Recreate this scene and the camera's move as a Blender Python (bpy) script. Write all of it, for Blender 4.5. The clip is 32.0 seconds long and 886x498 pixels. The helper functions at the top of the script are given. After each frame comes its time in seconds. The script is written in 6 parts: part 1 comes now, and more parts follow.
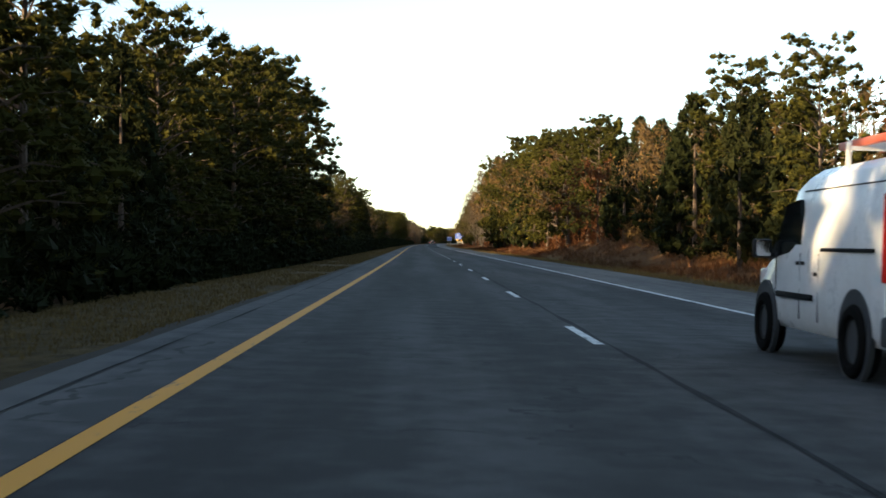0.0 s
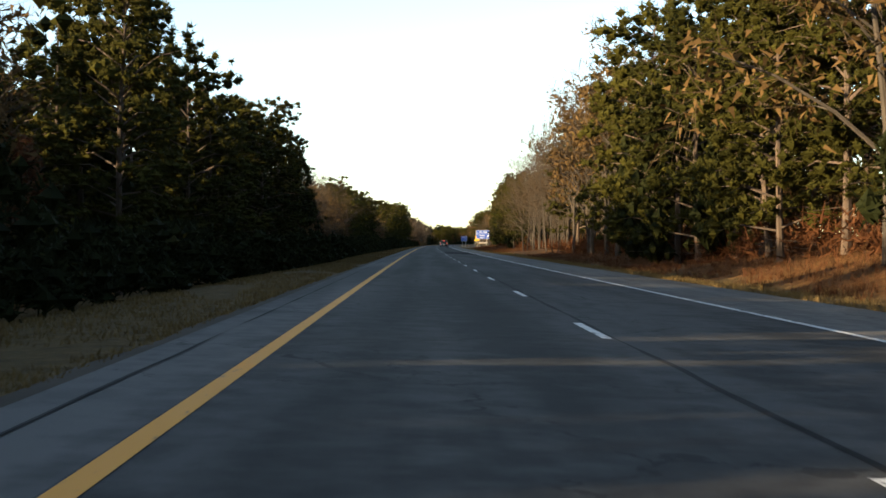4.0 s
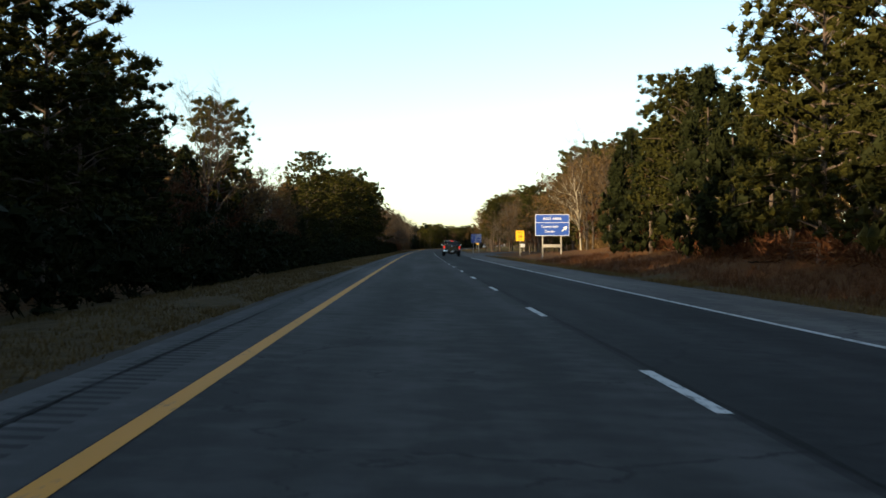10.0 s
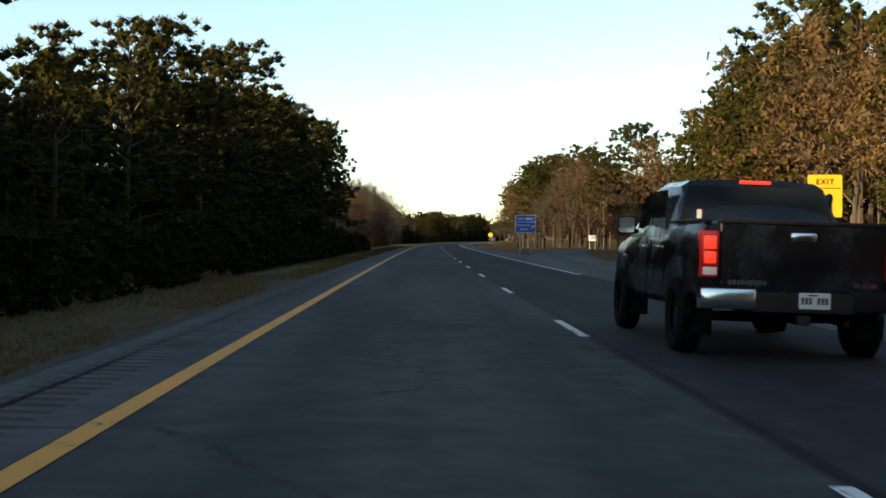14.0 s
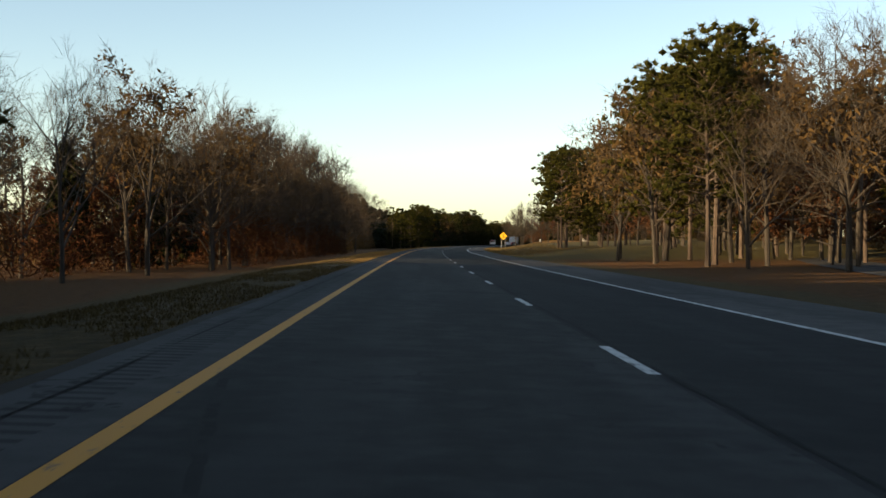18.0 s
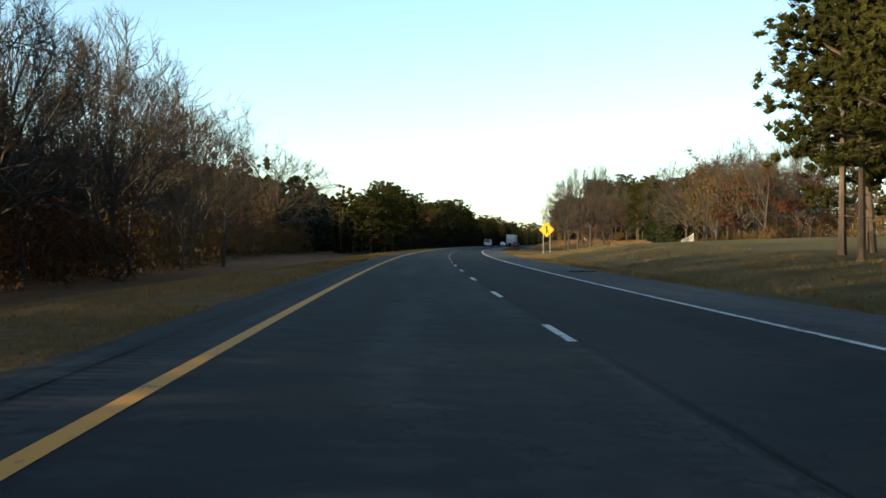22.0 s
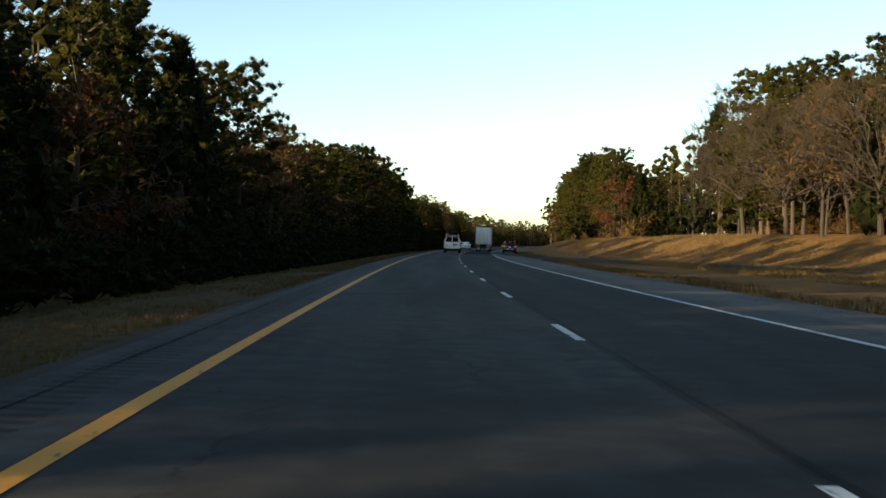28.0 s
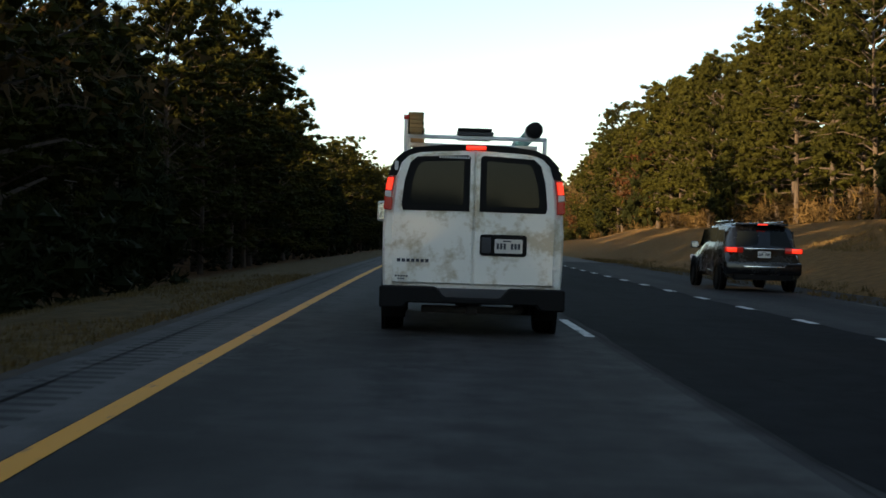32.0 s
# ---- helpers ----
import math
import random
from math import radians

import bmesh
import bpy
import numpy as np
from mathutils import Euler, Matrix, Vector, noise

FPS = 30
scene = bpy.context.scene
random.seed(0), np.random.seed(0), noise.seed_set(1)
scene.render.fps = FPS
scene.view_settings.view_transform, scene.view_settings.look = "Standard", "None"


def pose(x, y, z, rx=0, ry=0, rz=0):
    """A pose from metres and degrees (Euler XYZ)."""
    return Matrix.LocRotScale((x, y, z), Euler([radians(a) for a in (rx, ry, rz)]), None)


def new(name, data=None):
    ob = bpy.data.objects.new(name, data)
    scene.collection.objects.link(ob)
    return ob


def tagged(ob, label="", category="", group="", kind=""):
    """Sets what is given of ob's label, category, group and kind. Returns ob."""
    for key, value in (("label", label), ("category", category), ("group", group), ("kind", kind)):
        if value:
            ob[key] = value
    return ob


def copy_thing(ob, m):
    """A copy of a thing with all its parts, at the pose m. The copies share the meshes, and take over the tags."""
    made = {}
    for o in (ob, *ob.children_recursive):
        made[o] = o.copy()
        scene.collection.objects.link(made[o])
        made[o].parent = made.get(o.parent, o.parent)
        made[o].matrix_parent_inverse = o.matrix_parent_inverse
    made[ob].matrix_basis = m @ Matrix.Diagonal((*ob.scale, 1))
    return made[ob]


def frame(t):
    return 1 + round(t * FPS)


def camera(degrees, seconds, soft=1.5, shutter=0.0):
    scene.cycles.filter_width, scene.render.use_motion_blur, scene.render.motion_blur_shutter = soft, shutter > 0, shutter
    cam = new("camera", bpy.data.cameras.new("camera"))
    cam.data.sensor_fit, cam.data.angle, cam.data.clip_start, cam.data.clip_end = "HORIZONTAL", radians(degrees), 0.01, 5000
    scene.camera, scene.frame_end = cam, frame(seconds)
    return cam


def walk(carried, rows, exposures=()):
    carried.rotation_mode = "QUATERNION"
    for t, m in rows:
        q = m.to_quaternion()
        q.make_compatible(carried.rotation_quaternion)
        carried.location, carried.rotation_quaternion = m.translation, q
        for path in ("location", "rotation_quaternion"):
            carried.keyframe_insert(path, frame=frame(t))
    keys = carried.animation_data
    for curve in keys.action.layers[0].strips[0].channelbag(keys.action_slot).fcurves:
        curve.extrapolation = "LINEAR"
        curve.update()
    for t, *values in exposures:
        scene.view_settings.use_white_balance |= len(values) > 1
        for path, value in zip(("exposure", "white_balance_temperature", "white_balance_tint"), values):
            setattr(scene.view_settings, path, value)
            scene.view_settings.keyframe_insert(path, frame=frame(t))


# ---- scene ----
# ---- the road's line: curvature (1/10000 m, plus is left) every 40 m from s = -40 ----
CURVE = [0.70, 0.72, 0.73, 0.60, 0.20, -0.21, -0.46, -0.41, -0.22, -0.32, -0.46, -0.47, -0.60, -0.74, -0.87, -0.80, -0.71, -0.81, -0.97, -1.16, -1.67, -2.50, -3.08, -3.57, -3.71, -3.43, -3.17, -2.98, -3.19, -3.64, -3.67, -3.28, -2.92, -2.62, -2.38, -3.0, -3.8, -4.5, -5.0, -5.0, -5.0, -5.0]
CROSS = 0.0306      # fall of the carriageway to the right
EDGE = 7.37        # right edge line, metres right of the yellow line
EYE = 1.075        # lens above the road
GRID = np.arange(-600.0, 2600.0, 2.0)
_kappa = np.interp(GRID, -40 + 40 * np.arange(len(CURVE)), CURVE) * 1e-4 * (GRID > -300) * (GRID < 2200)
HEAD = np.cumsum(_kappa) * 2
HEAD -= np.interp(0, GRID, HEAD)
LINE_X, LINE_Y = np.cumsum(-np.sin(HEAD)) * 2, np.cumsum(np.cos(HEAD)) * 2
LINE_X -= np.interp(0, GRID, LINE_X)
LINE_Y -= np.interp(0, GRID, LINE_Y)
GRID_0, HEAD_L, X_L, Y_L = float(GRID[0]), HEAD.tolist(), LINE_X.tolist(), LINE_Y.tolist()


def heading(s):
    return float(np.interp(s, GRID, HEAD))


def line_at(s):
    """Heading, x and y of the yellow line s metres down the road."""
    f = min(max((s - GRID_0) * 0.5, 0.0), len(HEAD_L) - 1.001)
    i = int(f)
    f -= i
    return [q[i] + (q[i + 1] - q[i]) * f for q in (HEAD_L, X_L, Y_L)]


def along(s, u):
    """World x, y of the place s metres down the road and u metres right of the yellow line."""
    h, x, y = line_at(s)
    return x + u * math.cos(h), y + u * math.sin(h)


# ---- camera: seconds, metres down the road, right of the yellow line, yaw and pitch in degrees ----
cam = camera(37.87, 32.0, soft=1.6, shutter=0.06)
DRIVE = [
    (0, 0.06, 1.752, -0.795, -0.302),
    (1, 36.69, 1.670, -0.854, -0.279),
    (2, 73.00, 1.635, -0.855, -0.368),
    (3, 109.13, 1.525, -0.911, -0.383),
    (4, 145.27, 1.465, -0.979, -0.264),
    (7, 252.67, 1.402, -1.014, -0.273),
    (8, 288.18, 1.391, -1.261, -0.250),
    (9, 323.58, 1.434, -1.409, -0.383),
    (10, 359.16, 1.572, -1.304, -0.117),
    (11, 394.80, 1.660, -1.363, -0.284),
    (12, 429.31, 1.702, -1.356, -0.368),
    (13, 464.47, 1.780, -1.146, -0.400),
    (14, 499.17, 1.758, -1.079, -0.417),
    (15, 532.61, 1.648, -1.093, -0.371),
    (18, 637.21, 1.622, -1.262, -0.271),
    (19, 672.69, 1.570, -1.278, -0.165),
    (20, 708.35, 1.517, -1.374, -0.304),
    (21, 744.57, 1.622, -1.751, -0.340),
    (22, 779.82, 1.818, -1.577, -0.262),
    (23, 816.47, 1.893, -1.139, -0.187),
    (24, 852.89, 1.768, -1.318, -0.321),
    (25, 889.55, 1.759, -1.329, -0.274),
    (28, 998.92, 1.766, -1.289, -0.217),
    (29, 1035.83, 1.822, -1.279, -0.387),
    (30, 1072.58, 1.888, -1.302, -0.385),
    (31, 1109.21, 1.884, -1.297, -0.315),
    (32, 1145.77, 1.829, -0.918, -0.526),
]


def eye_row(t, s, u, yaw, pitch):
    x, y = along(s, u)
    return t, pose(x, y, EYE - CROSS * u, 90 + pitch, 0, math.degrees(heading(s)) + yaw)


walk(cam, [eye_row(*row) for row in DRIVE], exposures=[(0.0, 2.34, 7100, 6), (2.0, 2.03, 7100, 5), (3.0, 2.02, 7100, 5), (4.0, 2.23, 7100, 6), (7.0, 1.93, 6700, 5), (9.0, 1.93, 6900, 4), (11.0, 1.63, 7000, 4), (12.0, 1.68, 7100, 4), (14.0, 1.83, 6900, 3), (15.0, 1.98, 6900, 4), (18.0, 1.43, 7300, 7), (19.0, 1.73, 7700, 6), (20.0, 1.52, 7200, 5), (21.0, 1.83, 6500, 0), (22.0, 1.73, 6200, -2), (23.0, 1.53, 6500, -1), (25.0, 1.45, 6800, 2), (28.0, 1.58, 6900, 2), (30.0, 1.38, 7200, 4), (31.0, 1.38, 7200, 4), (32.0, 1.83, 7500, 5)])

# ---- daylight: a low winter sun behind the trees on the left, and a clear pale sky ----
SUN_EL, SUN_AZ = 11.5, 246.0     # degrees above the ground, clockwise from the road's first heading
world = bpy.data.worlds.new("sky")
scene.world = world
world.use_nodes = True
_n = world.node_tree.nodes
_sky = _n.new("ShaderNodeTexSky")
_sky.sky_type, _sky.sun_disc = "NISHITA", False
_sky.sun_elevation, _sky.sun_rotation = radians(SUN_EL), radians(SUN_AZ)
_sky.air_density, _sky.dust_density, _sky.ozone_density = 0.75, 0.6, 0.8
world.node_tree.links.new(_sky.outputs[0], _n["Background"].inputs["Color"])
_n["Background"].inputs["Strength"].default_value = 0.10
sun = new("sun", bpy.data.lights.new("sun", "SUN"))
sun.data.energy, sun.data.angle, sun.data.color = 5.0, radians(0.8), (1.0, 0.76, 0.48)
_d = Vector((math.sin(radians(SUN_AZ)) * math.cos(radians(SUN_EL)), math.cos(radians(SUN_AZ)) * math.cos(radians(SUN_EL)), math.sin(radians(SUN_EL))))
sun.matrix_world = Matrix.Translation((0, 500, 120)) @ _d.to_track_quat("Z", "Y").to_matrix().to_4x4()


# ---- materials ----
def ramp(nt, fac, stops):
    r = nt.nodes.new("ShaderNodeValToRGB")
    e = r.color_ramp.elements
    while len(e) < len(stops):
        e.new(0.5)
    for el, (at, col) in zip(e, stops):
        el.position, el.color = at, (*col, 1)
    nt.links.new(fac, r.inputs[0])
    return r.outputs[0]


def noise_tex(nt, scale, detail=4, vec=None, rough=0.55):
    n = nt.nodes.new("ShaderNodeTexNoise")
    n.inputs["Scale"].default_value, n.inputs["Detail"].default_value, n.inputs["Roughness"].default_value = scale, detail, rough
    if vec is not None:
        nt.links.new(vec, n.inputs["Vector"])
    return n.outputs["Fac"]


def coords(nt, what="Object", scale=(1, 1, 1)):
    c = nt.nodes.new("ShaderNodeTexCoord")
    m = nt.nodes.new("ShaderNodeMapping")
    m.inputs["Scale"].default_value = scale
    nt.links.new(c.outputs[what], m.inputs["Vector"])
    return m.outputs[0]


def mix(nt, fac, a, b, how="MIX"):
    m = nt.nodes.new("ShaderNodeMix")
    m.data_type, m.blend_type = "RGBA", how
    for sock, val in ((m.inputs["Factor"], fac), (m.inputs["A"], a), (m.inputs["B"], b)):
        if isinstance(val, bpy.types.NodeSocket):
            nt.links.new(val, sock)
        elif isinstance(val, (int, float)):
            sock.default_value = val
        else:
            sock.default_value = (*val, 1)
    return m.outputs["Result"]


def calc(nt, op, a, b=0.0, clamp=False):
    m = nt.nodes.new("ShaderNodeMath")
    m.operation, m.use_clamp = op, clamp
    for sock, val in zip(m.inputs, (a, b)):
        if isinstance(val, bpy.types.NodeSocket):
            nt.links.new(val, sock)
        else:
            sock.default_value = val
    return m.outputs[0]


def base_mat(name, colour=(0.5, 0.5, 0.5), rough=0.6, metal=0.0):
    m = bpy.data.materials.new(name)
    m.use_nodes = True
    b = m.node_tree.nodes["Principled BSDF"]
    b.inputs["Base Color"].default_value = (*colour, 1)
    b.inputs["Roughness"].default_value, b.inputs["Metallic"].default_value = rough, metal
    return m, m.node_tree, b


def bump(nt, b, height, strength=0.3, dist=0.01):
    n = nt.nodes.new("ShaderNodeBump")
    n.inputs["Strength"].default_value, n.inputs["Distance"].default_value = strength, dist
    nt.links.new(height, n.inputs["Height"])
    nt.links.new(n.outputs[0], b.inputs["Normal"])


def leaf_mat(name, stops, rough=0.7, translucent=0.25):
    """Leaves and needles: each clump takes its own shade, each tree its own tint."""
    m, nt, b = base_mat(name, rough=rough)
    g = nt.nodes.new("ShaderNodeNewGeometry")
    o = nt.nodes.new("ShaderNodeObjectInfo")
    patch = calc(nt, "MULTIPLY", calc(nt, "SUBTRACT", noise_tex(nt, 0.55, 3, coords(nt)), 0.3), 1.1)
    f = calc(nt, "ADD", calc(nt, "MULTIPLY", g.outputs["Random Per Island"], 0.24), calc(nt, "MULTIPLY", o.outputs["Random"], 0.30))
    f = calc(nt, "ADD", f, calc(nt, "MULTIPLY", patch, 0.46), True)
    col = ramp(nt, f, stops)
    nt.links.new(col, b.inputs["Base Color"])
    b.inputs["Specular IOR Level"].default_value = 0.02
    t = nt.nodes.new("ShaderNodeBsdfTranslucent")
    nt.links.new(col, t.inputs["Color"])
    mx = nt.nodes.new("ShaderNodeMixShader")
    mx.inputs[0].default_value = translucent
    out = nt.nodes["Material Output"]
    nt.links.new(b.outputs[0], mx.inputs[1])
    nt.links.new(t.outputs[0], mx.inputs[2])
    nt.links.new(mx.outputs[0], out.inputs["Surface"])
    return m


def bark_mat(name, dark, light, scale=6):
    m, nt, b = base_mat(name, rough=0.9)
    v = coords(nt, "Object", (1, 1, 0.25))
    n = noise_tex(nt, scale, 5, v)
    o = nt.nodes.new("ShaderNodeObjectInfo")
    c = ramp(nt, n, [(0.3, dark), (0.7, light)])
    c = mix(nt, calc(nt, "MULTIPLY", o.outputs["Random"], 0.5), c, dark)
    nt.links.new(c, b.inputs["Base Color"])
    bump(nt, b, n, 0.6, 0.03)
    return m


def plain(name, colour, rough=0.5, metal=0.0, scale=30.0, wear=0.12):
    """A solid colour with faint mottling and dirt."""
    m, nt, b = base_mat(name, colour, rough, metal)
    b.inputs["Specular IOR Level"].default_value = 0.12 if max(colour) < 0.03 else 0.5
    n = noise_tex(nt, scale, 4, coords(nt))
    n2 = noise_tex(nt, scale * 0.08, 3, coords(nt))
    c = mix(nt, calc(nt, "MULTIPLY", n, wear), colour, tuple(x * 0.55 for x in colour))
    c = mix(nt, calc(nt, "MULTIPLY", n2, wear), c, (0.12, 0.10, 0.08))
    nt.links.new(c, b.inputs["Base Color"])
    nt.links.new(calc(nt, "ADD", calc(nt, "MULTIPLY", n, 0.15), rough - 0.07), b.inputs["Roughness"])
    return m


def road_uv(nt):
    c = nt.nodes.new("ShaderNodeTexCoord")
    x = nt.nodes.new("ShaderNodeSeparateXYZ")
    nt.links.new(c.outputs["UV"], x.inputs[0])
    return c.outputs["UV"], x.outputs["X"], x.outputs["Y"]


def stripe(nt, u, centre, half, soft=0.25):
    """1 within half of centre, falling to 0 over soft metres."""
    d = calc(nt, "ABSOLUTE", calc(nt, "SUBTRACT", u, centre))
    return calc(nt, "SUBTRACT", 1.0, calc(nt, "DIVIDE", calc(nt, "SUBTRACT", d, half), soft), True) if soft else calc(nt, "LESS_THAN", d, half)


def asphalt_mat(name, dark, light, tracks=(), rumble=False):
    m, nt, b = base_mat(name, rough=0.85)
    uv, u, s = road_uv(nt)
    big = nt.nodes.new("ShaderNodeMapping")
    big.inputs["Scale"].default_value = (0.7, 0.045, 1)
    nt.links.new(uv, big.inputs["Vector"])
    blot = noise_tex(nt, 1.0, 5, big.outputs[0])
    fine = noise_tex(nt, 45, 3, uv, 0.7)
    mid = noise_tex(nt, 2.2, 4, uv)
    c = ramp(nt, calc(nt, "ADD", calc(nt, "MULTIPLY", blot, 0.6), calc(nt, "MULTIPLY", mid, 0.4)), [(0.43, tuple(x * 0.92 for x in dark)), (0.57, tuple(x * 1.08 for x in light))])
    spot_n = noise_tex(nt, 0.55, 3, uv, 0.5)
    c = mix(nt, ramp(nt, spot_n, [(0.60, (0, 0, 0)), (0.70, (0.6, 0.6, 0.6))]), c, tuple(x * 0.55 for x in dark))
    crack = nt.nodes.new("ShaderNodeTexVoronoi")
    crack.feature = "DISTANCE_TO_EDGE"
    crack.inputs["Scale"].default_value = 0.22
    wob = nt.nodes.new("ShaderNodeVectorMath")
    wob.operation = "ADD"
    nt.links.new(uv, wob.inputs[0])
    nt.links.new(calc(nt, "MULTIPLY", noise_tex(nt, 1.5, 4, uv), 1.6), wob.inputs[1])
    nt.links.new(wob.outputs[0], crack.inputs["Vector"])
    thin = calc(nt, "MULTIPLY", calc(nt, "LESS_THAN", crack.outputs["Distance"], 0.006), calc(nt, "GREATER_THAN", mid, 0.48))
    c = mix(nt, calc(nt, "MULTIPLY", thin, 0.7), c, tuple(x * 0.3 for x in dark))
    c = mix(nt, calc(nt, "MULTIPLY", fine, 0.5), c, tuple(x * 0.5 for x in dark), "MIX")
    # colour scaled along the road: darker from 440 on, lighter again past 960
    tone = calc(nt, "SUBTRACT", 1.18, calc(nt, "MULTIPLY", calc(nt, "DIVIDE", calc(nt, "SUBTRACT", s, 440.0), 180.0, True), 0.36))
    tone = calc(nt, "SUBTRACT", tone, calc(nt, "MULTIPLY", calc(nt, "DIVIDE", calc(nt, "SUBTRACT", s, 640.0), 100.0, True), 0.12))
    tone = calc(nt, "ADD", tone, calc(nt, "MULTIPLY", calc(nt, "DIVIDE", calc(nt, "SUBTRACT", s, 960.0), 110.0, True), 0.30))
    both = nt.nodes.new("ShaderNodeVectorMath")
    both.operation = "SCALE"
    nt.links.new(c, both.inputs[0])
    nt.links.new(tone, both.inputs["Scale"])
    c = both.outputs[0]
    for at in tracks:
        c = mix(nt, calc(nt, "MULTIPLY", stripe(nt, u, at, 0.12, 0.5), 0.4), c, tuple(x * 0.62 for x in dark))
    h = fine
    if rumble:
        # rumble grooves: bumped down, with the shade inside them painted as dark bars
        w = calc(nt, "LESS_THAN", calc(nt, "FRACT", calc(nt, "DIVIDE", s, 0.3)), 0.45)
        r = calc(nt, "MULTIPLY", w, stripe(nt, u, -0.64, 0.24, 0))
        r = calc(nt, "MULTIPLY", r, calc(nt, "GREATER_THAN", s, 236.0))
        c = mix(nt, calc(nt, "MULTIPLY", r, 0.6), c, tuple(x * 0.22 for x in dark))
        h = calc(nt, "SUBTRACT", fine, calc(nt, "MULTIPLY", r, 3.0))
    nt.links.new(c, b.inputs["Base Color"])
    b.inputs["Specular IOR Level"].default_value = 0.08
    bump(nt, b, h, 0.35, 0.008)
    return m


def paint_mat(name, colour, under, worn=0.45):
    """Road paint, chipped down to the asphalt."""
    m, nt, b = base_mat(name, rough=0.75)
    v = coords(nt, "Object", (1, 0.3, 1))
    n = noise_tex(nt, 7, 6, v, 0.7)
    f = ramp(nt, n, [(worn - 0.05, (1, 1, 1)), (worn + 0.04, (0, 0, 0))])
    grime = noise_tex(nt, 0.9, 3, v)
    c = mix(nt, calc(nt, "MULTIPLY", grime, 0.45), colour, tuple(x * 0.5 for x in colour))
    c = mix(nt, f, c, under)
    nt.links.new(c, b.inputs["Base Color"])
    return m


def ground_mat():
    """Dry winter grass by the road, rust-coloured leaf litter under the trees."""
    m, nt, b = base_mat("ground_cover", rough=0.95)
    uv, u, s = road_uv(nt)
    n1 = noise_tex(nt, 0.22, 5, uv)
    n2 = noise_tex(nt, 2.5, 5, uv, 0.65)
    n3 = noise_tex(nt, 22, 4, uv, 0.75)
    grass = ramp(nt, n2, [(0.3, (0.045, 0.031, 0.012)), (0.52, (0.10, 0.068, 0.027)), (0.72, (0.17, 0.117, 0.051))])
    # golden dry grass, its colour raised to stand in for sunlight
    sunlit_gold = ramp(nt, n2, [(0.3, (0.13, 0.070, 0.022)), (0.52, (0.21, 0.118, 0.040)), (0.75, (0.30, 0.18, 0.07))])
    litter = ramp(nt, n2, [(0.3, (0.060, 0.028, 0.010)), (0.55, (0.135, 0.062, 0.021)), (0.75, (0.22, 0.110, 0.040))])
    lawn = ramp(nt, n2, [(0.3, (0.045, 0.046, 0.014)), (0.7, (0.13, 0.11, 0.038))])
    wob = calc(nt, "MULTIPLY", calc(nt, "SUBTRACT", n1, 0.5), 7.0)
    uu = calc(nt, "ADD", u, wob)
    left = calc(nt, "DIVIDE", calc(nt, "SUBTRACT", -8.0, uu), 2.0, True)
    right = calc(nt, "DIVIDE", calc(nt, "SUBTRACT", uu, 12.6), 1.2, True)
    park = calc(nt, "MULTIPLY", calc(nt, "DIVIDE", calc(nt, "SUBTRACT", s, 735.0), 25.0, True), calc(nt, "DIVIDE", calc(nt, "SUBTRACT", 1420.0, s), 20.0, True))
    lawn = mix(nt, calc(nt, "DIVIDE", calc(nt, "SUBTRACT", s, 960.0), 40.0, True), lawn, sunlit_gold)
    right = calc(nt, "MULTIPLY", right, calc(nt, "SUBTRACT", 1.0, calc(nt, "MULTIPLY", park, 0.85)))
    # left verge from 690 to 880 takes the sunlit colour
    sunlit_stretch = calc(nt, "MULTIPLY", calc(nt, "DIVIDE", calc(nt, "SUBTRACT", s, 690.0), 40.0, True), calc(nt, "DIVIDE", calc(nt, "SUBTRACT", 880.0, s), 40.0, True))
    grass = mix(nt, calc(nt, "MULTIPLY", sunlit_stretch, calc(nt, "LESS_THAN", u, 0.0)), grass, sunlit_gold)
    c = mix(nt, left, mix(nt, park, grass, mix(nt, calc(nt, "GREATER_THAN", u, 5.0), grass, lawn)), litter)
    c = mix(nt, right, c, litter)
    c = mix(nt, calc(nt, "MULTIPLY", n3, 0.55), c, (0.035, 0.026, 0.012))
    nt.links.new(c, b.inputs["Base Color"])
    b.inputs["Specular IOR Level"].default_value = 0.1
    bump(nt, b, calc(nt, "ADD", n3, n2), 0.9, 0.08)
    return m


ASPHALT = asphalt_mat("asphalt_lane", (0.032, 0.032, 0.0315), (0.060, 0.0595, 0.058), tracks=(0.95, 2.75))
ASPHALT_R = asphalt_mat("asphalt_right_lane", (0.019, 0.0195, 0.020), (0.034, 0.034, 0.0345), tracks=(4.65, 6.45))
ASPHALT_NEW = asphalt_mat("asphalt_fresh", (0.009, 0.0095, 0.011), (0.014, 0.0148, 0.0165))
ASPHALT_NEW.node_tree.nodes["Principled BSDF"].inputs["Specular IOR Level"].default_value = 0.02
SHOULDER_L = asphalt_mat("asphalt_left_shoulder", (0.056, 0.056, 0.055), (0.088, 0.086, 0.083), rumble=True)
SHOULDER_R = asphalt_mat("asphalt_right_shoulder", (0.075, 0.073, 0.070), (0.12, 0.115, 0.108))
SEAM = asphalt_mat("tar_seam", (0.008, 0.008, 0.008), (0.02, 0.02, 0.02))
YELLOW = paint_mat("yellow_road_paint", (0.62, 0.262, 0.014), (0.05, 0.05, 0.05), 0.37)
WHITE = paint_mat("white_road_paint", (0.58, 0.58, 0.56), (0.05, 0.05, 0.05), 0.43)
GROUND = ground_mat()
PINE = leaf_mat("pine_needles", [(0.0, (0.009, 0.0105, 0.003)), (0.35, (0.024, 0.0235, 0.006)), (0.7, (0.047, 0.043, 0.009)), (1.0, (0.072, 0.057, 0.014))], translucent=0.03)
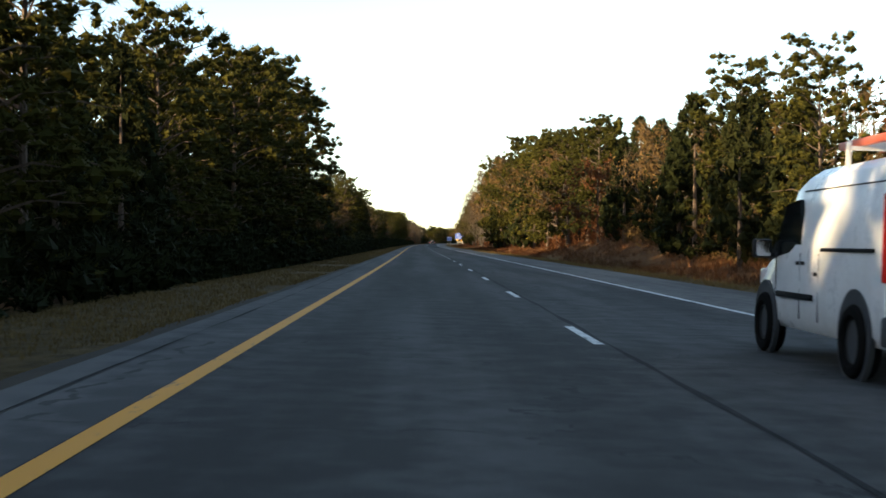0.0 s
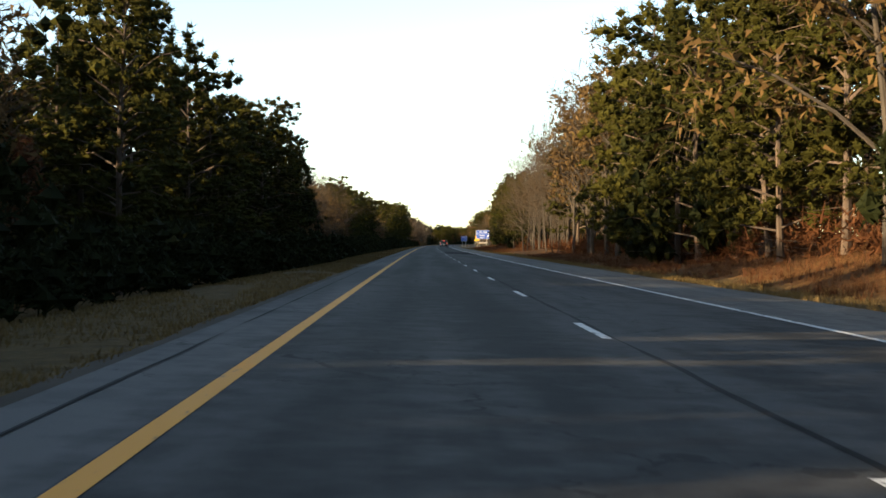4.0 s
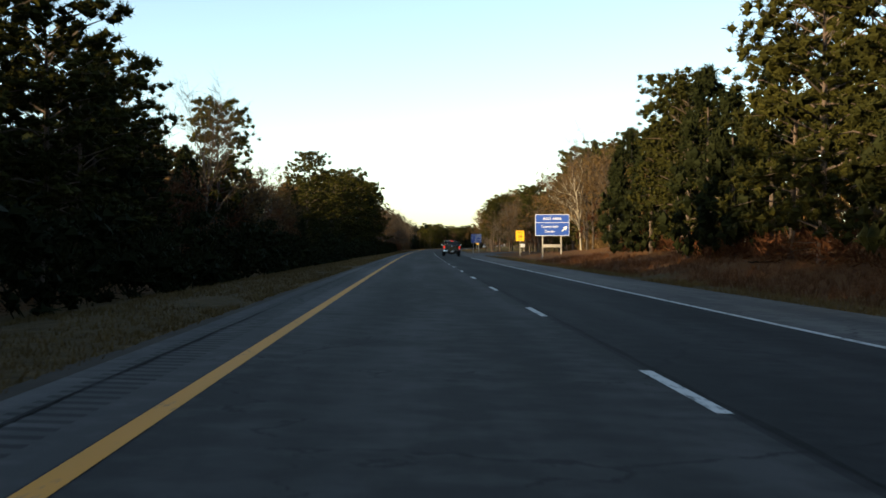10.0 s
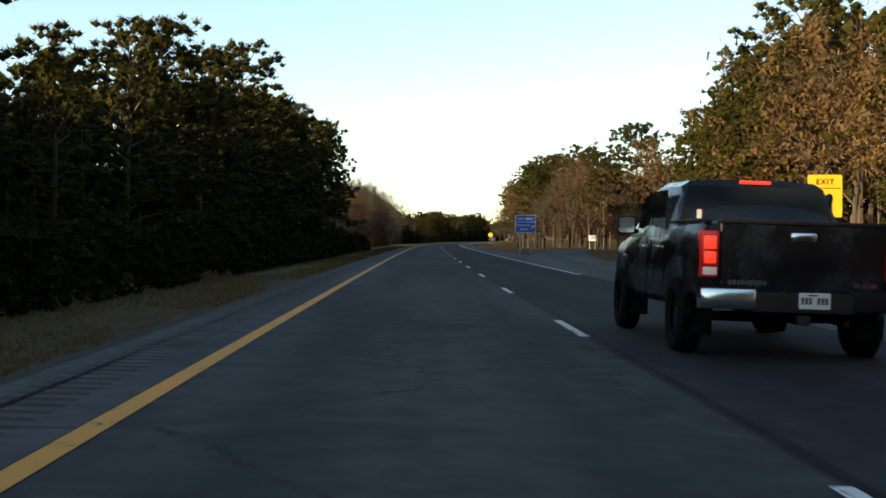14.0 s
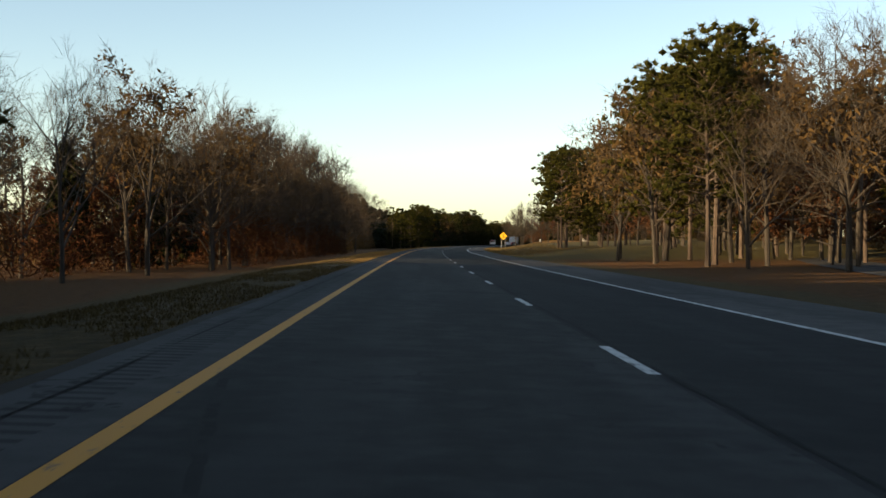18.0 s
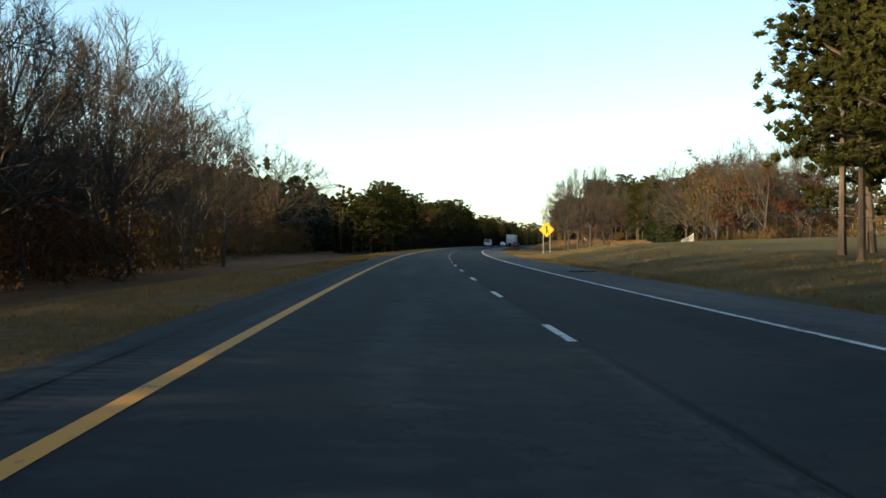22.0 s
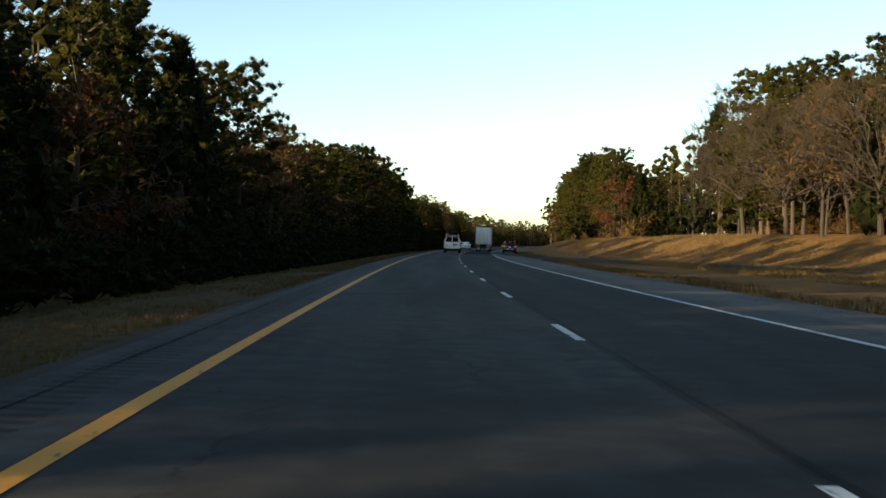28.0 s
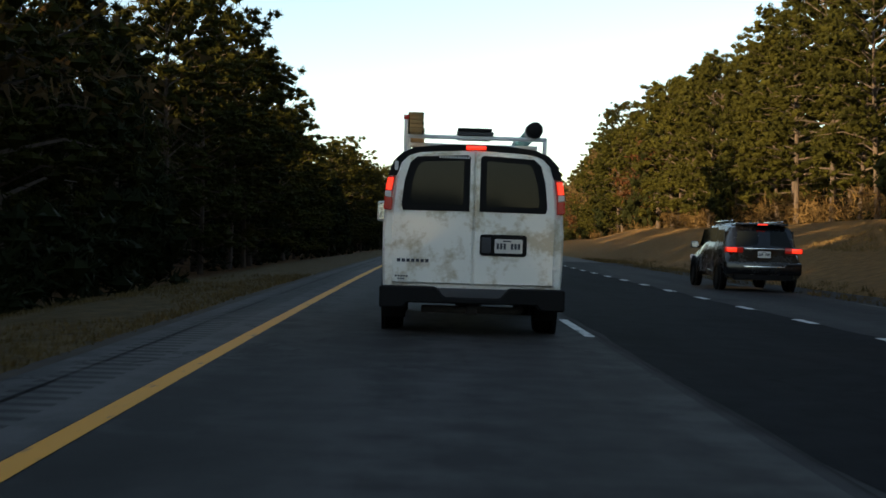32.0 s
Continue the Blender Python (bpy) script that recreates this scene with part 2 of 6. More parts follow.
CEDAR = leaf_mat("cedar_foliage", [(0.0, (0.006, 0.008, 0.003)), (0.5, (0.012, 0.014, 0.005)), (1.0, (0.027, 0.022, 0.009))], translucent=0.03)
BROWN = leaf_mat("dead_leaves", [(0.0, (0.038, 0.023, 0.010)), (0.5, (0.080, 0.050, 0.021)), (1.0, (0.14, 0.092, 0.043))], translucent=0.08)
RUST = leaf_mat("rusty_brush", [(0.0, (0.030, 0.013, 0.007)), (0.5, (0.070, 0.029, 0.013)), (1.0, (0.13, 0.062, 0.027))], translucent=0.06)
TWIG = leaf_mat("twigs", [(0.0, (0.026, 0.019, 0.012)), (0.5, (0.055, 0.039, 0.025)), (1.0, (0.10, 0.072, 0.046))], translucent=0.0)
STRAW = leaf_mat("dry_grass", [(0.0, (0.046, 0.032, 0.012)), (0.4, (0.10, 0.069, 0.028)), (0.8, (0.18, 0.122, 0.053)), (1.0, (0.066, 0.051, 0.018))], translucent=0.12)
# lighter copy of the dry grass, with sunshine put into its colour
SUNLIT_STRAW = leaf_mat("sunlit_grass", [(0.0, (0.09, 0.06, 0.021)), (0.4, (0.17, 0.11, 0.042)), (0.8, (0.26, 0.172, 0.072)), (1.0, (0.12, 0.085, 0.03))], translucent=0.12)
BARK_PINE = bark_mat("pine_bark", (0.026, 0.018, 0.013), (0.09, 0.058, 0.040))
BARK_GREY = bark_mat("grey_bark", (0.016, 0.012, 0.008), (0.048, 0.035, 0.024))
BARK_PALE = bark_mat("pale_bark", (0.14, 0.12, 0.085), (0.36, 0.32, 0.25), 3)


# ---- ground and carriageway ----
def bell(x, a, b, soft):
    """1 from a to b, easing to 0 over soft metres outside."""
    d = max(a - x, x - b, 0) / soft
    return 0.0 if d >= 1 else (1 - d * d) ** 2


def ramp_left(s):
    """Right of the yellow line: where the exit or entrance road's near edge runs; None where there is none."""
    if 545 <= s <= 760:
        return EDGE + 0.3 + 0.00062 * (s - 545) ** 2
    if 930 <= s <= 1150:
        return EDGE + 0.10 * (1150 - s) + 0.0009 * (1150 - s) ** 2
    return None


def lie(s, u):
    """Height of the ground."""
    plane = -CROSS * u
    if u < -1.05:
        d = -1.05 - u
        roll = 0.25 * noise.noise((s * 0.02, u * 0.05, 3.0)) * min(d / 6, 1)
        return CROSS * 1.3 - 0.03 - 0.02 * min(d, 2.4) - 0.14 * max(0, min(d - 2.4, 6)) + 0.01 * max(0, min(d - 10, 60)) + roll
    if u > 10.5:
        d = u - 10.5
        z0 = -CROSS * 10.5 - 0.03
        z = z0 - 0.05 * min(d, 2.2)
        rise = 0.10
        rise += 0.26 * bell(s, 86, 120, 22) + 0.1 * bell(s, 165, 205, 18) + 0.07 * bell(s, 425, 490, 25)
        rise += 0.05 * bell(s, 880, 925, 30) + 0.14 * bell(s, 1060, 1290, 40) - 0.10 * bell(s, 560, 760, 30)
        far = d - 2.4
        near = ramp_left(s)
        if near is not None:
            w = 1.0 if s < 900 else min(1.0, (s - 930) / 60)
            far = (1 - w) * far + w * max(0, u - near - 7.5)
        z += rise * max(0, min(far, 9)) + 0.03 * max(0, min(far - 9, 40))
        z += 0.3 * noise.noise((s * 0.03, u * 0.06, 7.0)) * min(max(far, 0) / 4, 1)
        return z
    return plane - 0.04


def spot(s, u, sink=0.0):
    x, y = along(s, u)
    return Vector((x, y, lie(s, u) - sink))


def mesh_of(name, verts, faces, mats, uvs=None, face_mats=None, smooth=False):
    me = bpy.data.meshes.new(name)
    me.from_pydata(verts, [], faces)
    for m in mats:
        me.materials.append(m)
    if face_mats is not None:
        me.polygons.foreach_set("material_index", face_mats)
    if uvs is not None:
        lay = me.uv_layers.new(name="road")
        idx = np.empty(len(me.loops), dtype=np.int32)
        me.loops.foreach_get("vertex_index", idx)
        lay.data.foreach_set("uv", np.asarray(uvs, dtype=np.float32)[idx].ravel())
    if smooth:
        me.polygons.foreach_set("use_smooth", [True] * len(me.polygons))
    me.update()
    return me


def sheet(name, s_list, u_of, z_of, mat, smooth=True):
    """A strip laid along the road; u_of(s) gives the row of lateral places."""
    verts, uvs, faces = [], [], []
    n = len(u_of(s_list[0]))
    for s in s_list:
        for u in u_of(s):
            x, y = along(s, u)
            verts.append((x, y, z_of(s, u)))
            uvs.append((u, s))
    for i in range(len(s_list) - 1):
        for j in range(n - 1):
            a = i * n + j
            faces.append((a, a + 1, a + n + 1, a + n))
    return new(name, mesh_of(name, verts, faces, [mat], uvs, smooth=smooth))


def on_road(lift):
    return lambda s, u: -CROSS * u + lift


S_GROUND = [-600, -300, -120] + [x * 6.0 for x in range(-10, 225)] + [1380, 1430, 1500, 1650, 1900, 2300, 2590]
U_GROUND = [-1400, -700, -300, -120, -60, -40, -28, -20, -15, -12, -10, -8.5, -7, -6, -5, -4, -3, -2, -1.45, -1.04, 0, 4, 8, 10.45, 11.2, 12, 12.8, 13.6, 14.5, 15.5, 17, 18.5,
            20, 22, 24, 27, 30, 34, 40, 48, 60, 90, 140, 300, 700, 1300]
tagged(sheet("ground", S_GROUND, lambda s: U_GROUND, lie, GROUND), "dry winter grass and rust-coloured leaf litter beside a highway", "ground", kind="structure")
S_ROAD = [x * 8.0 for x in range(-40, 200)] + [1650, 1750, 1900, 2200, 2590]
road = sheet("road", S_ROAD, lambda s: [-0.1, 1.8, 3.70], on_road(0), ASPHALT)
tagged(road, "grey asphalt highway lane with worn tyre tracks", "road", kind="structure")
lane_2 = sheet("road", S_ROAD[:S_ROAD.index(288.0) + 1], lambda s: [3.70, 5.5, 7.50], on_road(0), ASPHALT)
tagged(lane_2, "grey asphalt slow lane with faint stains", "road", kind="structure")
lane_2 = sheet("road", S_ROAD[S_ROAD.index(288.0):], lambda s: [3.70, 5.5, 7.50], on_road(0), ASPHALT_R)
tagged(lane_2, "darker asphalt highway lane with patches and cracks", "road", kind="structure")
sh_l = sheet("pavement", S_ROAD, lambda s: [-1.10, -0.6, -0.1], on_road(-0.004), SHOULDER_L)
tagged(sh_l, "narrow asphalt shoulder with milled rumble grooves", "shoulder", kind="structure")
sh_r = sheet("pavement", S_ROAD, lambda s: [7.50, 9.0, 10.55], on_road(-0.004), SHOULDER_R)
tagged(sh_r, "wide pale asphalt shoulder", "shoulder", kind="structure")


def ribbon(name, s0, s1, u_of, half, lift, mat, parent, step=4.0, ragged=0.0):
    n = max(2, int((s1 - s0) / step) + 1)
    ss = [s0 + (s1 - s0) * i / (n - 1) for i in range(n)]
    wig = lambda s: ragged * noise.noise((s * 0.5, half, 1.7))
    ob = sheet(name, ss, lambda s: [u_of(s) - half + wig(s), u_of(s) + half + wig(s + 50)], on_road(lift), mat)
    ob.parent = parent
    return ob


ribbon("yellow_line", -300, 2400, lambda s: 0.0, 0.076, 0.006, YELLOW, road)
ribbon("lane_seam", -60, 1400, lambda s: 3.80, 0.028, 0.004, SEAM, road, 0.8, 0.05)
ribbon("shoulder_seam", -60, 1400, lambda s: -0.75, 0.012, 0.004, SEAM, sh_l, 0.8, 0.03)
ribbon("edge_line", -300, 503, lambda s: EDGE, 0.075, 0.006, WHITE, lane_2)
ribbon("edge_line", 545, 1148, lambda s: EDGE, 0.075, 0.006, WHITE, lane_2)
ribbon("edge_line", 1300, 2400, lambda s: EDGE, 0.075, 0.006, WHITE, lane_2)
for a, b in ((283, 312), (1151, 1250)):
    ribbon("asphalt_patch", a, b, lambda s: 5.62, 1.80, 0.003, ASPHALT_NEW, lane_2, 0.7, 0.16)
FIRST_DASH = 14.31 - 12.192 * 5
_dash = None
for i in range(150):
    s = FIRST_DASH + 12.192 * i
    x, y = along(s + 1.52, EDGE / 2)
    if _dash is None:
        _dash = mesh_of("lane_dash", [(-0.06, -1.52, 0), (0.06, -1.52, 0), (0.06, 1.52, 0), (-0.06, 1.52, 0)], [(0, 1, 2, 3)], [WHITE])
    d = new("lane_dash", _dash)
    d.matrix_world = pose(x, y, -CROSS * EDGE / 2 + 0.006, 0, math.degrees(math.atan(CROSS)), math.degrees(heading(s)))
    d.parent = road
SOIL = plain("dark_soil", (0.022, 0.018, 0.013), 0.95, scale=9, wear=0.4)
soil = sheet("soil_strip", [-60 + 1.5 * i for i in range(860)], lambda s: [-1.085, -1.30 + 0.16 * noise.noise((s * 0.35, 0.0, 4.0))], lambda s, u: (CROSS * 1.085 - 0.002) if u > -1.09 else lie(s, u) + 0.015, SOIL)
soil.parent = sh_l
# exit road, entrance road and the dotted line beside it
S_EXIT = [503 + 6 * i for i in range(43)]
exit_near = lambda s: (ramp_left(s) if s >= 545 else EDGE + 0.1) + (0.0 if s < 545 else 0.6)
exit_road = sheet("road", S_EXIT, lambda s: [exit_near(s), exit_near(s) + 2.4, max(10.3, exit_near(s) + 5.2)], lambda s, u: max(lie(s, u), -CROSS * u - 0.1) + 0.05 if u > 10.6 else -CROSS * u + 0.003, SHOULDER_R)
tagged(exit_road, "pale asphalt exit road curving away", "road", kind="structure")
S_ENTER = [985 + 3 * i for i in range(77)]
ent_near = lambda s: ramp_left(s) + 0.1 if s <= 1150 else EDGE + 0.1
enter_road = sheet("road", S_ENTER, lambda s: [ent_near(s), ent_near(s) + 1.9, max(ent_near(s) + (6.0 if s < 1150 else 4.2 + 1.8 * max(0.0, 1 - (s - 1150) / 40)), 10.6)], lambda s, u: max(lie(s, u), -CROSS * u - 0.1) + 0.05 if u > 10.6 else -CROSS * u + 0.004, ASPHALT_R)
tagged(enter_road, "dark asphalt entrance lane joining the highway", "road", kind="structure")
for i in range(44):
    s = 1150 + i * 3.66
    x, y = along(s, EDGE)
    if i == 0:
        _dot = mesh_of("lane_dot", [(-0.075, -0.5, 0), (0.075, -0.5, 0), (0.075, 0.5, 0), (-0.075, 0.5, 0)], [(0, 1, 2, 3)], [WHITE])
    d = new("lane_dot", _dot)
    d.matrix_world = pose(x, y, -CROSS * EDGE + 0.010, 0, math.degrees(math.atan(CROSS)), math.degrees(heading(s)))
    d.parent = enter_road

# paved wedge between the entrance road and the edge line, and the line on its far side
gore = sheet("pavement", [1108 + 3 * i for i in range(11)], lambda s: [10.4, 0.5 * (10.4 + max(10.45, ent_near(s) + 0.2)), max(10.45, ent_near(s) + 0.2)], lambda s, u: max(lie(s, u), -CROSS * u - 0.1) + 0.045 if u > 10.6 else -CROSS * u + 0.001, SHOULDER_R)
tagged(gore, "pale paved wedge where the entrance road joins", "pavement", kind="structure")
ribbon("ramp_line", 1129, 1148, lambda s: ent_near(s) + 0.05, 0.06, 0.012, WHITE, enter_road)
TAR = asphalt_mat("tar_patch", (0.015, 0.0155, 0.0165), (0.024, 0.0245, 0.0255))
# dark tar patches and sealed cracks
for a, b, u, half in ((714, 730, 4.9, 0.75), (718, 738, 6.1, 0.35), (470, 478, 4.1, 0.3), (600, 612, 5.3, 0.5), (866, 872, 4.4, 0.3), (960, 985, 4.6, 0.4), (1066, 1088, 4.3, 0.35), (1100, 1118, 5.2, 0.6)):
    ribbon("tar_patch", a, b, lambda s, u=u, a=a: u + 0.3 * noise.noise((s * 0.25, a, 0.0)), half, 0.0035, TAR, lane_2, 0.35, 0.7)
for a, b, u in ((856, 866, 1.9), (749, 756, 2.0), (1050, 1062, 2.3)):
    ribbon("sealed_crack", a, b, lambda s, u=u, a=a: u + 0.35 * noise.noise((s * 0.2, a, 3.0)), 0.006, 0.004, SEAM, road, 0.4, 0.05)
for s0, u in ((866, 1.9), (755.5, 2.03), (312, 1.9), (1058, 2.0), (1000, 1.4), (60, 1.7), (180, 2.6)):
    ribbon("tar_spot", s0, s0 + 0.6, lambda s, u=u: u, 0.06, 0.0045, SEAM, road, 0.12, 0.10)


# ---- trees ----
OCTA = ((1, 0, 0), (0, 1, 0), (-1, 0, 0), (0, -1, 0), (0, 0, 1), (0, 0, -1))
OCTA_F = [(i, (i + 1) % 4, 4) for i in range(4)] + [((i + 1) % 4, i, 5) for i in range(4)]


class Soup:
    """Loose geometry gathered into one mesh."""

    def __init__(self):
        self.v, self.f = [], []

    def tube(self, pts, radii, sides=5):
        n0 = len(self.v)
        for k, (p, r) in enumerate(zip(pts, radii)):
            q = (pts[min(k + 1, len(pts) - 1)] - pts[max(k - 1, 0)]).normalized()
            a = q.cross(Vector((0.31, 0.93, 0.2))).normalized()
            b = q.cross(a)
            for i in range(sides):
                w = 2 * math.pi * i / sides
                self.v.append(p + (a * math.cos(w) + b * math.sin(w)) * r)
        for k in range(len(pts) - 1):
            for i in range(sides):
                j = (i + 1) % sides
                self.f.append((n0 + k * sides + i, n0 + k * sides + j, n0 + (k + 1) * sides + j, n0 + (k + 1) * sides + i))

    def blade(self, p, d, length, width, rng):
        """One narrow three-cornered leaf from p along d."""
        side = d.cross(Vector((rng.uniform(-1, 1), rng.uniform(-1, 1), rng.uniform(-1, 1))))
        side = side.normalized() * width * 0.5 if side.length > 1e-4 else Vector((width, 0, 0))
        n = len(self.v)
        self.v += [p - side, p + side, p + d * length]
        self.f.append((n, n + 1, n + 2))

    def leaf(self, p, d, length, width, rng):
        """A diamond-shaped spray, widest in the middle."""
        side = d.cross(Vector((rng.uniform(-1, 1), rng.uniform(-1, 1), rng.uniform(-1, 1))))
        side = side.normalized() * width * 0.5 if side.length > 1e-4 else Vector((width, 0, 0))
        n = len(self.v)
        m = p + d * length * rng.uniform(0.35, 0.6)
        self.v += [p, m - side, p + d * length, m + side]
        self.f.append((n, n + 1, n + 2, n + 3))

    def tuft(self, c, rad, flat, n, length, width, rng, up=0.25):
        """A rounded clump: an uneven solid heart under a coat of short sprays that lie along its surface."""
        n0 = len(self.v)
        turn = rng.uniform(0, 1.57)
        cw, sw = math.cos(turn), math.sin(turn)
        for x, y, z in OCTA:
            k = rad * rng.uniform(0.75, 1.1)
            self.v.append(c + Vector(((x * cw - y * sw) * k, (x * sw + y * cw) * k, z * k * flat)))
        self.f += [(n0 + i, n0 + j, n0 + k) for i, j, k in OCTA_F]
        for _ in range(n):
            o = rand_dir(rng, up)
            p = c + Vector((o.x, o.y, o.z * flat)) * rad * rng.uniform(0.6, 1.12)
            w = rand_dir(rng)
            w -= o * w.dot(o)
            d = (o * rng.uniform(0.35, 1.0) + w + Vector((0, 0, 0.2))).normalized()
            side = d.cross(o)
            side *= 0.5 * width * rng.uniform(0.7, 1.3) / max(side.length, 0.05)
            m = len(self.v)
            self.v += [p - side, p + side, p + d * length * rng.uniform(0.6, 1.35)]
            self.f.append((m, m + 1, m + 2))

    def mesh(self, name, mat, smooth=False):
        return mesh_of(name, self.v, self.f, [mat], smooth=smooth)


def rand_dir(rng, up=0.0):
    while True:
        d = Vector((rng.uniform(-1, 1), rng.uniform(-1, 1), rng.uniform(-1, 1)))
        if 0.05 < d.length < 1:
            d.normalize()
            d.z += up
            return d.normalized()


def tree_thing(name, parts):
    top = new(name)
    for pname, me in parts:
        p = new(pname, me)
        p.parent = top
    return top


def pine(seed, H=15.0, clear=0.35, R=3.0, dense=1.0, name="pine_tree"):
    """A pine: limbs in loose tiers, each ending in flattened pads of needle clumps, under a rounded top."""
    rng = random.Random(seed)
    wood, green = Soup(), Soup()
    lean = Vector((rng.uniform(-0.03, 0.03), rng.uniform(-0.03, 0.03), 0))
    bow = Vector((rng.uniform(-0.25, 0.25), rng.uniform(-0.25, 0.25), 0))
    stem = lambda t: Vector((0, 0, H * t)) + lean * H * t + bow * math.sin(t * 3.1)
    wood.tube([stem(t) for t in (-0.02, 0.03, 0.15, 0.4, 0.6, 0.8, 0.93)], [H * r for r in (0.0165, 0.0135, 0.0115, 0.0095, 0.0075, 0.004, 0.001)], 7)
    nb = int(50 * dense)
    for i in range(nb):
        k = ((i + rng.random()) / nb) ** 0.85
        t = clear + (0.95 - clear) * k
        reach = R * math.sqrt(max(0.03, 1 - ((k - 0.38) / 0.72) ** 2)) * rng.uniform(0.66, 1.06) + 0.15
        w = i * 2.4 + rng.uniform(-0.5, 0.5)
        rise = rng.uniform(-0.10, 0.22) + 0.55 * k
        p0 = stem(t)
        d = Vector((math.cos(w), math.sin(w), rise)).normalized()
        tip = p0 + d * reach + Vector((0, 0, -0.10 * reach * (1 - k)))
        midp = p0.lerp(tip, 0.5) + Vector((0, 0, 0.10 * reach))
        wood.tube([p0, midp, tip], [0.022 + 0.014 * reach * (1 - 0.6 * k), 0.02 + 0.006 * reach, 0.006], 3)
        for c in range(max(5, int((2.6 + 2.7 * reach) * dense))):
            f = 1.0 - 0.70 * (rng.random() ** 1.4)
            spread = 0.30 + 0.24 * reach
            off = rand_dir(rng) * spread * rng.random() ** 0.6
            at = (p0.lerp(midp, f * 2) if f < 0.5 else midp.lerp(tip, f * 2 - 1)) + Vector((off.x, off.y, off.z * 0.45 + 0.08))
            green.tuft(at, rng.uniform(0.20, 0.34), rng.uniform(0.55, 0.85), 22, 0.22, 0.060, rng)
    for i in range(9):      # dead stubs under the crown
        t = clear * rng.uniform(0.45, 1.05)
        w = rng.uniform(0, 6.28)
        p0 = stem(t)
        d = Vector((math.cos(w), math.sin(w), rng.uniform(-0.25, 0.15)))
        wood.tube([p0, p0 + d * rng.uniform(0.5, 1.9)], [0.025, 0.006], 3)
    return tree_thing(name, [("trunk", wood.mesh("trunk", BARK_PINE)), ("crown", green.mesh("crown", PINE))])


def cedar(seed, H=8.0, R=1.9):
    rng = random.Random(seed)
    wood, green = Soup(), Soup()
    wood.tube([Vector((0, 0, z)) for z in (-0.2, H * 0.3, H * 0.6, H * 0.95)], [0.15, 0.11, 0.06, 0.01], 6)
    lobes = [(rng.uniform(0, 6.28), rng.uniform(0.75, 1.2)) for _ in range(7)]
    for i in range(210):
        k = rng.random() ** 0.9
        z = H * (0.03 + 0.95 * k)
        w = rng.uniform(0, 6.28)
        lob = 1 + 0.22 * sum(a * math.cos(3 * (w - ph) + k * 9 * a) for ph, a in lobes) / 2.6
        r = R * (1 - k) ** 0.62 * lob * (0.55 + 0.45 * rng.random() ** 0.4) * min(1, 0.55 + k * 3)
        green.tuft(Vector((r * math.cos(w), r * math.sin(w), z)), rng.uniform(0.20, 0.36) * (1.15 - 0.5 * k), rng.uniform(0.9, 1.4), 18, 0.26, 0.07, rng, 0.35)
    return tree_thing("cedar_tree", [("trunk", wood.mesh("trunk", BARK_PINE)), ("crown", green.mesh("crown", CEDAR))])


def hardwood(seed, H=14.0, spread=0.5, forks=4, leaves=0, leaf_mat_=None, bark=None, name="bare_tree", first=0.3, slim=1.0, leader=0.86, limb=1.0):
    """A broad-leaved tree in winter: trunk, limbs, branches and a haze of twigs, with dead leaves where it has kept them."""
    rng = random.Random(seed)
    wood, twig = Soup(), Soup()
    tips = []

    def grow(p, d, length, r, level):
        q, pts, rad = p.copy(), [p.copy()], [r]
        n = 4 if level == 0 else 3
        for i in range(n):
            d = (d + rand_dir(rng, 0.25 if level else 0.1) * (0.08 if level == 0 else 0.22)).normalized()
            q = q + d * length / n
            pts.append(q.copy())
            rad.append(r * (1 - 0.62 * (i + 1) / n))
        wood.tube(pts, rad, 7 if level == 0 else (4 if level == 1 else 3))
        if level >= 3:
            tips.append((q, d, length))
        kids = (forks * 3 if level == 0 else forks + 1 if level == 1 else forks)
        for k in range(kids):
            f = first + (1 - first) * (k + rng.random()) / kids if level == 0 else rng.uniform(0.25, 1.0)
            j = min(int(f * n), n - 1)
            at = pts[j].lerp(pts[j + 1], f * n - j)
            out = rand_dir(rng)
            out = (out - d * out.dot(d)).normalized()
            e = (d * (1 - spread * rng.uniform(0.6, 1.2)) + out * (spread + 0.35) * rng.uniform(0.6, 1.1) + Vector((0, 0, 0.16))).normalized()
            ln = (H * limb * (0.36 * (1.1 - 0.62 * f) + 0.05) if level == 0 else length * rng.uniform(0.42, 0.68))
            if level < 2:
                grow(at, e, ln, max(0.008, rad[j] * (0.5 if level == 0 else 0.55)), level + 1)
            else:
                tips.append((at, e, ln))
    grow(Vector((0, 0, -0.2)), Vector((rng.uniform(-0.06, 0.06), rng.uniform(-0.06, 0.06), 1)).normalized(), H * leader, H * 0.0125 * slim, 0)
    for p, d, ln in tips:
        for k in range(4):
            e = (d + rand_dir(rng, 0.2) * 0.75).normalized()
            at = p + d * ln * 0.2 * k * 0.5
            twig.blade(at, e, rng.uniform(0.5, 1.0) * max(0.5, ln), 0.026, rng)
            twig.blade(at + e * ln * 0.4, (e + rand_dir(rng, 0.2) * 0.8).normalized(), rng.uniform(0.35, 0.7) * max(0.5, ln), 0.02, rng)
    parts = [("trunk", wood.mesh("trunk", bark or BARK_GREY)), ("canopy", twig.mesh("canopy", TWIG))]
    if leaves:
        green = Soup()
        for i in range(leaves):
            p, d, ln = rng.choice(tips)
            green.blade(p + rand_dir(rng) * rng.uniform(0, 0.8) * max(0.5, ln), rand_dir(rng, -0.3), rng.uniform(0.2, 0.42), rng.uniform(0.09, 0.17), rng)
        parts.append(("crown", green.mesh("crown", leaf_mat_ or BROWN)))
    return tree_thing(name, parts)


